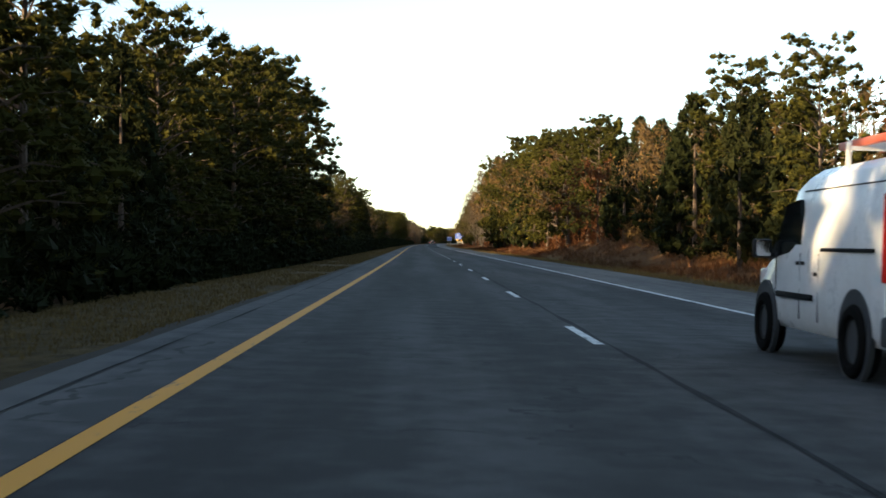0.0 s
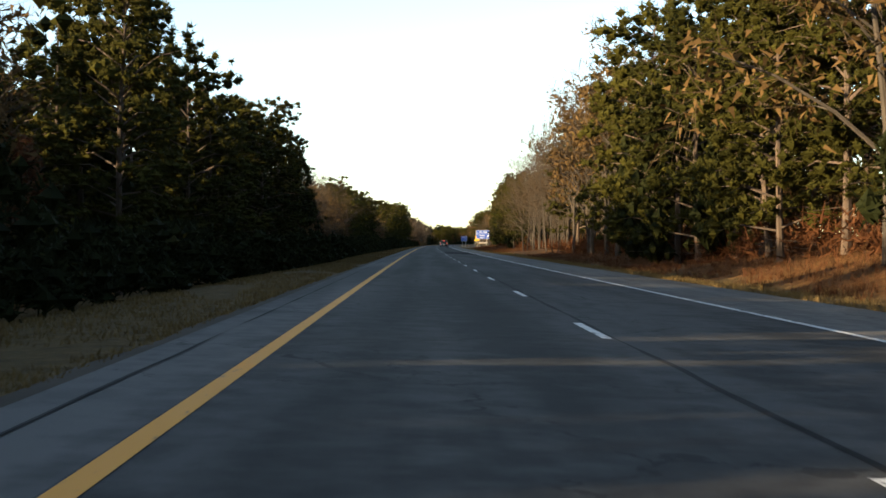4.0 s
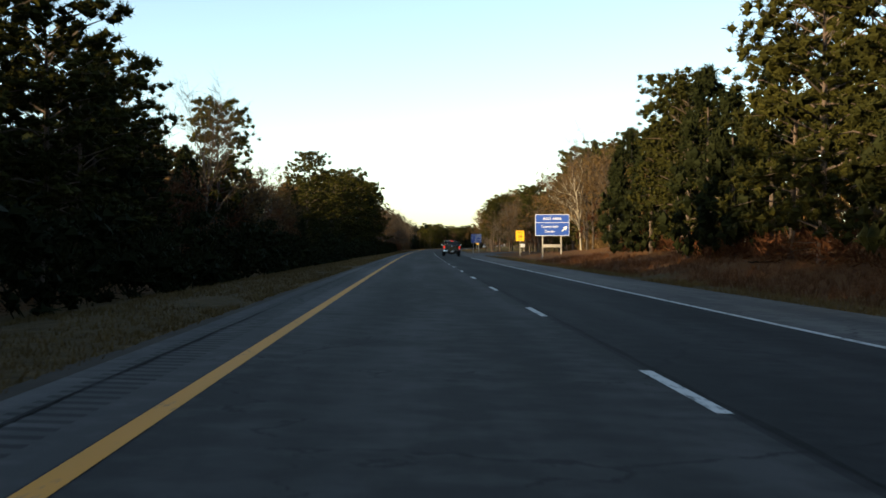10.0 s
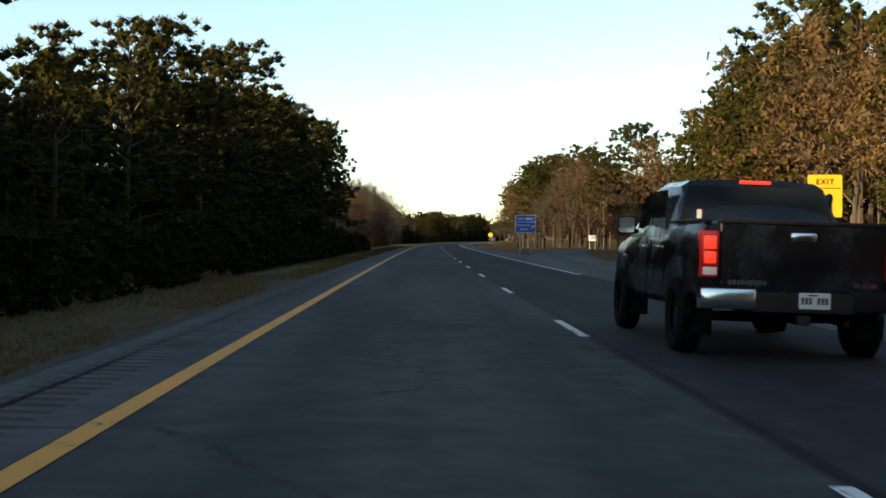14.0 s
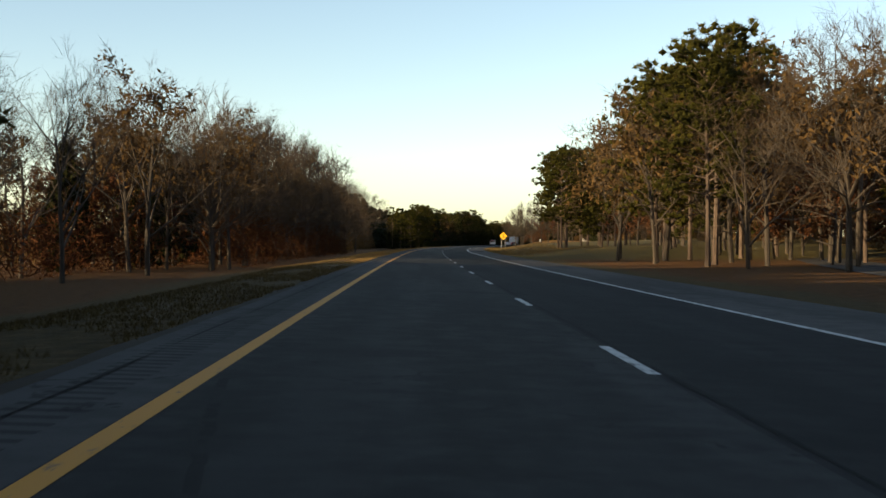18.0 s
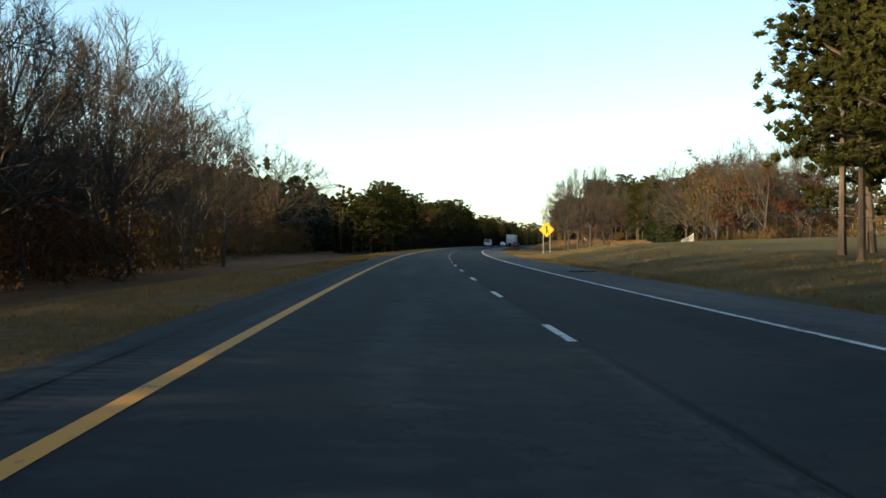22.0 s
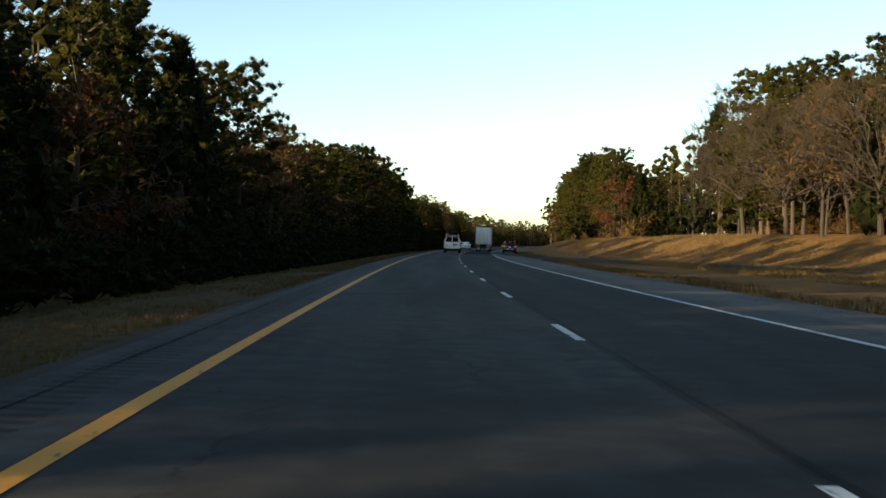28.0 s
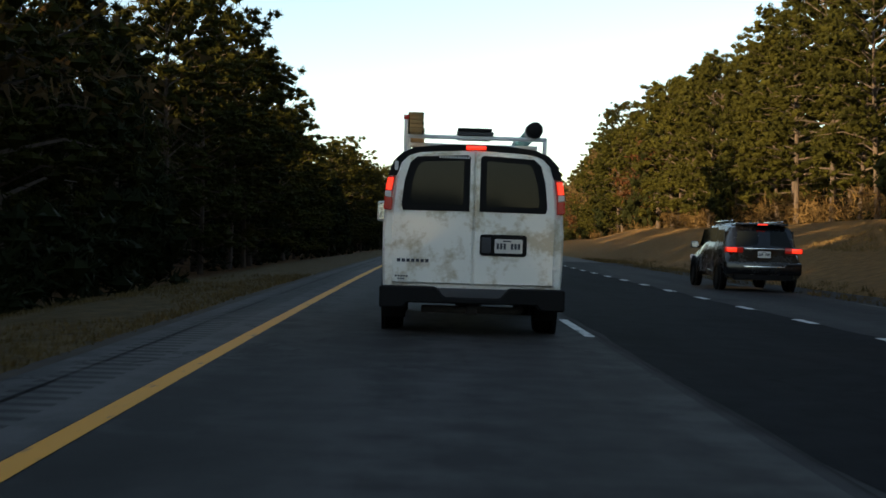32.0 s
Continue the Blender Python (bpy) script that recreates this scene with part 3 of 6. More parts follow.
def dome_tree(seed, H=14.0, R=6.5, trunk=0.24, limbs=13, thick=1.0, fine=5, name="oak_tree", bark=None):
    """A spreading bare tree: limbs and branches fanning out to an even, rounded crown."""
    rng = random.Random(seed)
    wood, twig = Soup(), Soup()
    fork = Vector((rng.uniform(-0.2, 0.2), rng.uniform(-0.2, 0.2), H * trunk))
    wood.tube([Vector((0, 0, -0.3)), Vector((0, 0, 0.4)), fork * 0.6, fork, fork + Vector((0, 0, H * 0.2))], [H * thick * q for q in (0.034, 0.027, 0.023, 0.021, 0.008)], 8)

    def shell(w, e, k=1.0):
        z0 = H * (trunk + 0.12)
        return Vector((R * math.cos(e) * math.cos(w) * k, R * math.cos(e) * math.sin(w) * k, z0 + (H - z0) * math.sin(e) * k))

    def bough(a, b, r0, r1, sides, wob):
        pts = []
        for i in range(5):
            f = i / 4
            q = a.lerp(b, f) + Vector((0, 0, 1)) * (b - a).length * 0.10 * math.sin(f * 3.14)
            if 0 < i < 4:
                q += rand_dir(rng) * (b - a).length * wob
            pts.append(q)
        wood.tube(pts, [r0 + (r1 - r0) * (i / 4) ** 0.8 for i in range(5)], sides)
        return pts

    for i in range(limbs):
        w = 6.283 * (i * 0.618 + 0.07 * rng.random())
        e = math.asin(min(0.97, -0.12 + 1.1 * (i + 0.5) / limbs))
        main = bough(fork.lerp(fork + Vector((0, 0, H * 0.14)), i / limbs), shell(w, e, rng.uniform(0.84, 0.98)), H * 0.0125 * thick, H * 0.002 * thick, 5, 0.05)
        for j in range(8):
            at = main[1 + j % 4].lerp(main[min(4, 2 + j % 4)], rng.random())
            w2, e2 = w + rng.uniform(-0.55, 0.55), min(1.5, e + rng.uniform(-0.35, 0.35))
            side = bough(at, shell(w2, e2, rng.uniform(0.86, 1.03)), H * 0.0045 * thick, H * 0.0011, 4, 0.06)
            for q in range(9):
                b0 = side[1 + q % 4].lerp(side[min(4, 2 + q % 4)], rng.random())
                d = (b0 - fork).normalized()
                e3 = (d + rand_dir(rng, 0.2) * 0.8).normalized()
                ln = H * rng.uniform(0.05, 0.10)
                wood.tube([b0, b0 + e3 * ln * 0.5 + rand_dir(rng) * ln * 0.08, b0 + e3 * ln], [H * 0.0012, H * 0.0009, H * 0.0004], 3)
                for k in range(fine):
                    p = b0 + e3 * ln * rng.uniform(0.25, 1.0)
                    twig.blade(p, (e3 + rand_dir(rng, 0.15) * 0.8).normalized(), H * rng.uniform(0.025, 0.06), H * 0.0013, rng)
    return tree_thing(name, [("trunk", wood.mesh("trunk", bark or BARK_GREY)), ("canopy", twig.mesh("canopy", TWIG))])


def brush(seed, H=1.6, R=1.3):
    rng = random.Random(seed)
    b = Soup()
    for i in range(230):
        w, r = rng.uniform(0, 6.28), R * math.sqrt(rng.random())
        p = Vector((r * math.cos(w), r * math.sin(w), -0.1))
        d = Vector((0.4 * math.cos(w), 0.4 * math.sin(w), 1)) + rand_dir(rng) * 0.5
        ln = H * rng.uniform(0.45, 1.0) * (1 - 0.35 * r / R)
        b.blade(p, d.normalized(), ln, 0.03, rng)
        for q in range(3):
            b.leaf(p + d.normalized() * ln * rng.uniform(0.3, 1), rand_dir(rng, 0.3), rng.uniform(0.12, 0.3), rng.uniform(0.05, 0.12), rng)
    ob = new("brush", b.mesh("brush", RUST))
    return ob


LABELS = {
    "pine": ("tall pine with a rough trunk and green needle clumps", "pine tree"),
    "cedar": ("dense dark cedar with foliage down to the ground", "cedar tree"),
    "bare": ("bare winter tree with grey trunk and fine twigs", "bare tree"),
    "slim": ("tall slender bare tree with a straight pale trunk", "bare tree"),
    "brown": ("winter hardwood still holding brown dead leaves", "hardwood tree"),
    "oak": ("wide spreading bare oak with crooked limbs", "oak tree"),
    "pale": ("bare sycamore with pale whitish bark", "sycamore tree"),
    "brush": ("rust-brown dry brush at the edge of the woods", "brush"),
}
MAKERS = {
    "pine": [lambda: pine(1, 15, 0.30, 4.1, 1.1), lambda: pine(2, 15, 0.20, 4.3, 1.1), lambda: pine(3, 16, 0.40, 4.0, 1.05), lambda: pine(4, 14, 0.13, 4.0, 1.05), lambda: pine(5, 13, 0.08, 3.8, 1.1)],
    "cedar": [lambda: cedar(11), lambda: cedar(12, 9, 2.3), lambda: cedar(13, 7, 1.6)],
    "bare": [lambda: hardwood(21, 14, 0.38, first=0.25, leader=0.62, limb=1.25), lambda: hardwood(22, 13, 0.5, first=0.2, leader=0.55, limb=1.35), lambda: hardwood(23, 15, 0.34, first=0.3, leader=0.66, limb=1.2)],
    "slim": [lambda: hardwood(31, 16, 0.3, 3, first=0.3, slim=0.5), lambda: hardwood(32, 15, 0.35, 3, first=0.25, slim=0.48), lambda: hardwood(33, 17, 0.28, 3, first=0.22, slim=0.55)],
    "brown": [lambda: hardwood(41, 11, 0.5, 3, 1900, BROWN, name="hardwood_tree", first=0.18, leader=0.65, limb=1.2), lambda: hardwood(42, 12, 0.45, 3, 1800, BROWN, name="hardwood_tree", first=0.22, leader=0.7, limb=1.15),
              lambda: hardwood(43, 8, 0.6, 3, 1700, RUST, name="hardwood_tree", first=0.1, leader=0.7, limb=1.1)],
    "oak": [lambda: dome_tree(51, 14, 7.6, 0.22, 17, 0.72, 9), lambda: dome_tree(52, 14, 5.4, 0.2, 14, 0.62), lambda: dome_tree(53, 14, 5.0, 0.24, 13, 0.5)],
    "pale": [lambda: hardwood(61, 17, 0.42, 4, 0, None, BARK_PALE, name="sycamore_tree", first=0.25, slim=1.1, leader=0.66, limb=1.2)],
    "brush": [lambda: brush(71), lambda: brush(72, 1.2, 1.6), lambda: brush(73, 2.0, 1.2)],
}
PROTO_H = {"pine": 15.0, "cedar": 8.0, "bare": 14.0, "slim": 16.0, "brown": 11.0, "oak": 14.0, "pale": 17.0, "brush": 1.6}
_made = {}
grow_rng = random.Random(5)


# tops of the woods above the road's level, by distance down the road
TOPS_L = [(40, 10), (75, 12.6), (95, 13.8), (105, 12.5), (111, 7.6), (125, 7.6), (140, 9.4), (165, 8.5), (185, 9), (197, 13), (225, 12), (270, 10.5), (285, 8), (345, 10.2), (362, 11.8), (386, 13.0), (402, 11.4), (412, 11.0),
          (422, 9), (450, 10.8), (480, 9.5), (520, 9.5), (545, 10.5), (570, 11.5), (590, 15), (620, 17), (668, 17), (690, 11.5), (740, 13.5), (800, 13.5), (850, 13), (900, 12), (960, 11.2), (1000, 12.2), (1035, 12),
          (1060, 14.6), (1075, 12.4), (1090, 10.6), (1115, 11.0), (1134, 13.2), (1145, 14.0), (1165, 15.2), (1190, 15.4), (1240, 13.8), (1275, 12.6), (1400, 13)]
TOPS_R = [(40, 9.5), (75, 10.8), (95, 12.2), (110, 12.8), (130, 14.6), (165, 15.4), (195, 17), (230, 18.2), (275, 18), (290, 15), (300, 11.5), (320, 11.5), (345, 13.5), (365, 15), (422, 14.2), (440, 11.5), (465, 13), (482, 12), (495, 11),
          (512, 12.8), (540, 16.8), (560, 17.8), (590, 21), (615, 20.5), (640, 17), (660, 13), (700, 13), (735, 15), (755, 18), (780, 19), (795, 14), (840, 17), (865, 18), (890, 13), (1030, 15), (1075, 14.3), (1110, 16.5),
          (1140, 16.5), (1168, 13), (1185, 13.8), (1225, 15.6), (1260, 17.6), (1330, 18.5), (1400, 17)]


TOPS_AT = [np.array(t, dtype=float).T.copy() for t in (TOPS_R, TOPS_L)]


def crown_top(s, u):
    at, top = TOPS_AT[u < 0]
    return float(np.interp(s, at, top))


def plant(kind, s, u, H, which=None, wide=1.0):
    """One tree of that kind, H metres high, on the ground."""
    i = grow_rng.randrange(len(MAKERS[kind])) if which is None else which
    k = H / PROTO_H[kind]
    first = (kind, i) not in _made
    if first:
        _made[kind, i] = MAKERS[kind][i]()
        ob = _made[kind, i]
        tagged(ob, LABELS[kind][0], LABELS[kind][1], "roadside " + LABELS[kind][1] + "s", "stuff" if kind == "brush" else "")
    else:
        ob = copy_thing(_made[kind, i], Matrix())
    at = spot(s, u, 0.05)
    ob.rotation_euler = (0, 0, grow_rng.uniform(0, 6.28))
    ob.location = at
    ob.scale = (k * wide * grow_rng.uniform(0.9, 1.1), k * wide * grow_rng.uniform(0.9, 1.1), k)
    return ob


def pick(mixture):
    r = grow_rng.random() * sum(w for _, w in mixture)
    for k, w in mixture:
        r -= w
        if r <= 0:
            return k
    return mixture[-1][0]


def woods(s0, s1, u, mixture, H, step=4.5, rows=2, gap=4.5, jitter=1.2):
    """Rows of trees along the road from s0 to s1, the front one at u (plus is right)."""
    sign = 1 if u > 0 else -1
    for r in range(rows):
        s = s0 + grow_rng.uniform(0, step)
        while s < s1:
            kind = pick(mixture)
            k = {"cedar": 0.76, "brown": 0.92}.get(kind, 1.0) * grow_rng.uniform(0.86, 1.06)
            uu = u + sign * (r * gap + grow_rng.uniform(-jitter, jitter))
            plant(kind, s, uu, (crown_top(s, u) - lie(s, uu)) * k * H, grow_rng.choice((1, 3, 4, 4) if u < 0 else (1, 3, 3, 4, 4)) if kind == "pine" else None)
            s += step * grow_rng.uniform(0.65, 1.35) * (1 + 0.25 * r)


P, C, B, S, W = "pine", "cedar", "bare", "slim", "brown"


def undergrowth(s0, s1, u, deep, top, mat, per=55, size=0.55, sprays=17, label="tangled dark undergrowth in the woods, some added to block sun"):
    """A tangled mass of shrubs and saplings from s0 to s1, its face at u, with an uneven top; also the masses added
    behind the trees to block the sun.
    """
    rng = random.Random(int(s0 * 7 + u * 13))
    sign = 1 if u > 0 else -1
    m = Soup()
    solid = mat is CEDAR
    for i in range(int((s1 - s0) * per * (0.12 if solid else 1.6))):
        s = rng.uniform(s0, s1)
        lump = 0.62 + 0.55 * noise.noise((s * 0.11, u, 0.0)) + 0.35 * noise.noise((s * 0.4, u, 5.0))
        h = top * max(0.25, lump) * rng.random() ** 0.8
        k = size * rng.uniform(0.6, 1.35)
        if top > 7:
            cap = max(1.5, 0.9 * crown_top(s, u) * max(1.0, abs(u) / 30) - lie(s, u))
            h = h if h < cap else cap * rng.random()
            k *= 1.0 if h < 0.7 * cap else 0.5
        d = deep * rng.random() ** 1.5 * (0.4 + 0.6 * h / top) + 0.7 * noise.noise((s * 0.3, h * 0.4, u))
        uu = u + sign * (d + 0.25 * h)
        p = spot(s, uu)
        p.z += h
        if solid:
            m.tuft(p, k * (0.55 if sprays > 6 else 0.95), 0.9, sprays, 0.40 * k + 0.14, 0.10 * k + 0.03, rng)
        else:
            m.blade(p, rand_dir(rng, 0.45), k * 1.5, k * rng.uniform(0.08, 0.16), rng)
    ob = new("undergrowth", m.mesh("undergrowth", mat))
    return tagged(ob, label, "undergrowth", kind="stuff")


def deep_woods(s0, s1, u, rows, gap, H, mixture, step=5.0):
    """The trees behind the front ones, too many to tell apart: trunks and crowns in one mass."""
    rng = random.Random(int(s0 * 3 + u * 17))
    sign = 1 if u > 0 else -1
    wood, lump = Soup(), {"pine": Soup(), "cedar": Soup(), "brown": Soup()}
    for r in range(rows):
        s = s0 + rng.uniform(0, step)
        while s < s1:
            kind = pick(mixture)
            uu = u + sign * (r * gap + rng.uniform(-1.5, 1.5))
            base = spot(s, uu, 0.1)
            h = (crown_top(s, u) - base.z) * H * rng.uniform(0.72, 1.03) * (0.93 if kind != "pine" else 1)
            wood.tube([base, base + Vector((rng.uniform(-0.3, 0.3), rng.uniform(-0.3, 0.3), h * 0.9))], [h * 0.012, 0.03], 5)
            soup = lump[kind if kind in lump else "brown"]
            lo = 0.22 if kind == "pine" else 0.06
            R = h * (0.23 if kind == "pine" else 0.2)
            for i in range(44 if kind != "brown" else 330):
                k = rng.random() ** 0.9
                z = h * (lo + (1 - lo) * k * (0.95 if kind != "brown" else 1.0))
                rr = R * math.sqrt(max(0.05, 1 - ((k - 0.42) / 0.60) ** 2)) * rng.uniform(0.3, 1.05)
                w = rng.uniform(0, 6.28)
                p = base + Vector((rr * math.cos(w), rr * math.sin(w), z))
                if kind == "brown":
                    q = rng.uniform(0.35, 0.75)
                    soup.blade(p, (Vector((math.cos(w), math.sin(w), 0.9)) * 0.8 + rand_dir(rng, 0.3)).normalized(), q, q * rng.uniform(0.07, 0.14), rng)
                else:
                    soup.tuft(p, h * rng.uniform(0.028, 0.050), rng.uniform(0.6, 0.95), 16, 0.30, 0.085, rng)
            s += step * rng.uniform(0.7, 1.3)
    top = tagged(new("woodland"), "dense mixed winter woods behind roadside trees, and some added unseen", "woodland", kind="stuff")
    for nm, so, mat in (("trunk", wood, BARK_PINE), ("pine_crown", lump["pine"], PINE), ("cedar_crown", lump["cedar"], CEDAR), ("leaf_crown", lump["brown"], BROWN)):
        if so.f:
            new(nm, so.mesh(nm, mat)).parent = top
    return top


# each stretch: from, to, front row's place, its mixture, undergrowth height and material, place of the woods behind
RIGHT = [
    (20, 95, 17.0, [(W, 4), (C, 3), (P, 2), (B, 1)], 3.5, BROWN, 26),
    (95, 150, 17.5, [(P, 4), (W, 2), (C, 2)], 3.0, RUST, 27),
    (150, 245, 17.5, [(P, 7), (C, 2), (W, 1)], 2.2, RUST, 28),
    (245, 290, 18, [(W, 4), (B, 3), (P, 2)], 2.0, RUST, 28),
    (348, 440, 18, [(P, 7), (C, 3)], 2.2, RUST, 27),
    (440, 478, 20, [(P, 5), (C, 2), (W, 1)], 1.6, RUST, 30),
    (478, 540, 24, [(W, 5), (B, 2), (P, 1)], 2.6, BROWN, 31),
    (540, 600, 31, [(P, 6), (W, 3)], 2.6, BROWN, 35),
    (600, 648, 33, [(P, 7), (W, 2)], 2.6, BROWN, 38),
]
LEFT = [
    (10, 99, -8.0, [(P, 6), (C, 3), (W, 1)], 5.5, CEDAR, -14),
    (107, 190, -11, [(C, 6), (W, 2), (P, 1)], 4.0, CEDAR, -17),
    (190, 262, -10.5, [(P, 5), (C, 4)], 5.0, CEDAR, -17),
    (262, 350, -12, [(W, 4), (B, 4), (C, 3)], 5.0, CEDAR, -18),
    (350, 418, -12, [(P, 5), (C, 4)], 5.0, CEDAR, -19),
    (418, 505, -13, [(C, 5), (W, 3), (B, 2)], 5.0, CEDAR, -19),
    (505, 668, -12.5, [(P, 6), (C, 4)], 5.5, CEDAR, -19),
    (1000, 1180, -11, [(P, 6), (C, 3), (W, 1)], 5.5, CEDAR, -18),
]
for a, b, u, mx, ug, ugm, ub in RIGHT + LEFT:
    woods(a, b, u, mx, 1.0, 4.6, 1)
    deep_woods(a, b, (u + ub) / 2, 1, 5, 1.0, mx, 4.5)
    deep_woods(a, b, ub, 2 if u > 0 else 1, 5, 1.0, [(P, 5), (C, 2), (W, 3)] if u > 0 else mx, 5)
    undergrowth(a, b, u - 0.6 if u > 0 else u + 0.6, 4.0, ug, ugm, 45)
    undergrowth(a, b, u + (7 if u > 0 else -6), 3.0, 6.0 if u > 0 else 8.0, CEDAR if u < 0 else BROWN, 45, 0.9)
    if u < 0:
        # low dark row laid along the dark band beyond the verge
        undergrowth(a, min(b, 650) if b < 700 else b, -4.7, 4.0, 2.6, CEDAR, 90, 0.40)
        # tall masses added out of sight behind the woods, keeping sun off the road
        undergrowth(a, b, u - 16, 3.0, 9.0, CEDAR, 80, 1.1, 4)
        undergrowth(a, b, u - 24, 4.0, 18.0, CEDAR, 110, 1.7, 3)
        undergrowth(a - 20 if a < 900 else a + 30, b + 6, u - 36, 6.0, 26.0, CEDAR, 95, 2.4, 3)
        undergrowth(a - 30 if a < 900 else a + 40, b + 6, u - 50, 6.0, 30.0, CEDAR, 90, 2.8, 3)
plant("pine", 455, -13, 12.0, 2)
plant("pale", 522, 22, 11.5, 0)
plant("bare", 486, 20.5, 11.5, 0)

# tall slender bare trees close together
woods(288, 350, 17.5, [(S, 6), (B, 1)], 1.12, 2.6, 3, 2.6)
for k in range(9):
    plant(("oak", "bare", "slim")[k % 3], 296 + 6.5 * k + grow_rng.uniform(-2, 2), -13.5 - 2.5 * grow_rng.random(), 12.0 * grow_rng.uniform(0.85, 1.05), 2 if k % 3 == 0 else None)
woods(288, 350, 26, [(B, 4), (S, 2), (P, 1)], 1.0, 4.0, 2, 4)
undergrowth(288, 350, 17.5, 6.0, 1.2, RUST, 30)
undergrowth(288, 350, 27, 5.0, 9.0, BROWN, 110, 0.8)
undergrowth(288, 350, 33, 4.0, 9.0, CEDAR, 60, 1.2)
deep_woods(288, 350, 38, 2, 5, 1.1, [(P, 3), (C, 2)], 4)
plant("pine", 536, -13.5, 14.0, 2)
plant("pine", 575, -14, 14.5, 0)
for k in range(9):
    plant(("pine", "bare", "brown")[k % 3], 757 + 4.2 * k, 27 + grow_rng.uniform(0, 7), grow_rng.uniform(16, 20.5))
# unseen woods added before the start: left ones shade the road, right ones for reflections
deep_woods(-120, 12, -9, 3, 4, 1.3, [(P, 5), (C, 4)], 4)
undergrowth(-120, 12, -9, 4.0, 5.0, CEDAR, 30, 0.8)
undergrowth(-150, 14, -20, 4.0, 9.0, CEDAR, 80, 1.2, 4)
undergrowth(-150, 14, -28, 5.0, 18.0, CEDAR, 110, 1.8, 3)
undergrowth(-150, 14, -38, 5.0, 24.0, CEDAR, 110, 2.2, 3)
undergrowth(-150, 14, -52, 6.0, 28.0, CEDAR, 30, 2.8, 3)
# back wall added far left to shade the road near 1010
undergrowth(900, 1010, -44, 5.0, 9.0, CEDAR, 110, 1.2)
deep_woods(-120, 20, 18, 2, 5, 1.1, [(P, 4), (W, 4)], 5)

# trees between the exit road and the highway
for kind, s, u, h, w in (("pine", 717, 19.5, 13.5, 0), ("bare", 711, 20.5, 12.5, 1), ("pine", 724, 21.5, 15.0, 2), ("brown", 728, 18.2, 13.5, 0), ("pine", 735, 19.5, 14.5, 1), ("oak", 742, 21.5, 14.0, 1), ("pine", 748, 22.5, 15.0, 2),
                         ("brown", 720, 24.0, 14.5, 1), ("bare", 734, 25.0, 15.5, 2), ("pine", 752, 25.5, 16.0, 0), ("brown", 745, 18.0, 13.5, 1), ("bare", 757, 20.0, 14.5, 0), ("oak", 704, 24.0, 12.5, 2)):
    plant(kind, s, u, h, w)
# rest area: an open wood of oaks and pines on leaf litter
for a, b, u, n, mx, H in ((648, 720, 27, 40, [(W, 5), (B, 3), (P, 1)], 14), (720, 775, 28, 28, [(W, 6), (B, 3), (P, 1)], 16), (775, 850, 30, 32, [(W, 6), (B, 2)], 14.5)):
    for i in range(n):
        plant(pick(mx), grow_rng.uniform(a, b), u + 26 * grow_rng.random() ** 1.2, H * grow_rng.uniform(0.75, 1.08))
deep_woods(640, 860, 56, 3, 6, 1.0, [(W, 6), (P, 1)], 5)
for k in range(11):
    plant("pine", 824 + 3.0 * k, 20.5 + 9 * grow_rng.random(), 15.0 * grow_rng.uniform(0.88, 1.08), (1, 0, 3)[k % 3])
# grass bank with bare trees behind it
for i in range(34):
    plant(pick([("oak", 4), (B, 3), (W, 5)]), grow_rng.uniform(945, 1040), grow_rng.uniform(40, 62), 15 * grow_rng.uniform(0.8, 1.1))
for s, u, h in ((941, 17.6, 8.5), (944, 19.4, 10.0), (949, 21.5, 10.5), (955, 19.0, 9.0), (958, 24.0, 11.0), (966, 22.0, 11.0), (972, 26.0, 11.5), (978, 23.0, 10.0)):
    plant("oak" if s % 3 else "brown", s, u, h, 2)
deep_woods(890, 1060, 60, 3, 6, 0.75, [(W, 6), (P, 2)], 5)
undergrowth(890, 1060, 56, 5, 6.0, BROWN, 35, 0.9)
undergrowth(940, 1030, 42, 4, 2.6, BROWN, 35)
undergrowth(640, 870, 46, 5, 6.0, BROWN, 45, 0.8)
undergrowth(640, 870, 56, 5, 9.0, CEDAR, 35, 1.2)
# woods behind the golden bank by the entrance road
for s in range(1040, 1156, 4):
    edge = max(29.5, ramp_left(min(s, 1150)) + 15)
    plant(pick([(P, 7), (W, 3), (C, 2)]), s + grow_rng.uniform(-2, 2), edge + 3 + 3 * grow_rng.random(), (crown_top(s, 1) - 2) * grow_rng.uniform(0.85, 1.03))
    plant(pick([(P, 7), (W, 2), (C, 2)]), s + grow_rng.uniform(-2, 2), edge + 8 + 4 * grow_rng.random(), (crown_top(s, 1) - 2) * grow_rng.uniform(0.9, 1.08))
for s, u, h, w in ((1126, 31.5, 14.8, 1), (1133, 32.5, 12.5, 2), (1109, 31.5, 12.0, 0), (1113, 34.0, 13.0, 1), (1100, 32.0, 11.0, 2), (1092, 34.0, 12.5, 0), (1080, 35.0, 11.0, 2)):
    plant("oak", s, u, h, w)
deep_woods(1020, 1155, 46, 3, 5, 0.95, [(P, 6), (C, 2), (W, 3)], 4.5)
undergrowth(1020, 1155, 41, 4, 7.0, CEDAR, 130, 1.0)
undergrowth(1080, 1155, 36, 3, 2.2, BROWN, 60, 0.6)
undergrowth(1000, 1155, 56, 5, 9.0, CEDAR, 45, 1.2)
woods(1150, 1420, 24, [(P, 7), (C, 3), (W, 1)], 1.0, 4.8, 1)
deep_woods(1150, 1450, 30, 2, 5, 1.0, [(P, 6), (W, 2)], 5)
undergrowth(1150, 1420, 23, 4.0, 2.6, BROWN, 35)
undergrowth(1150, 1420, 28, 4.0, 6.0, CEDAR, 40, 0.9)
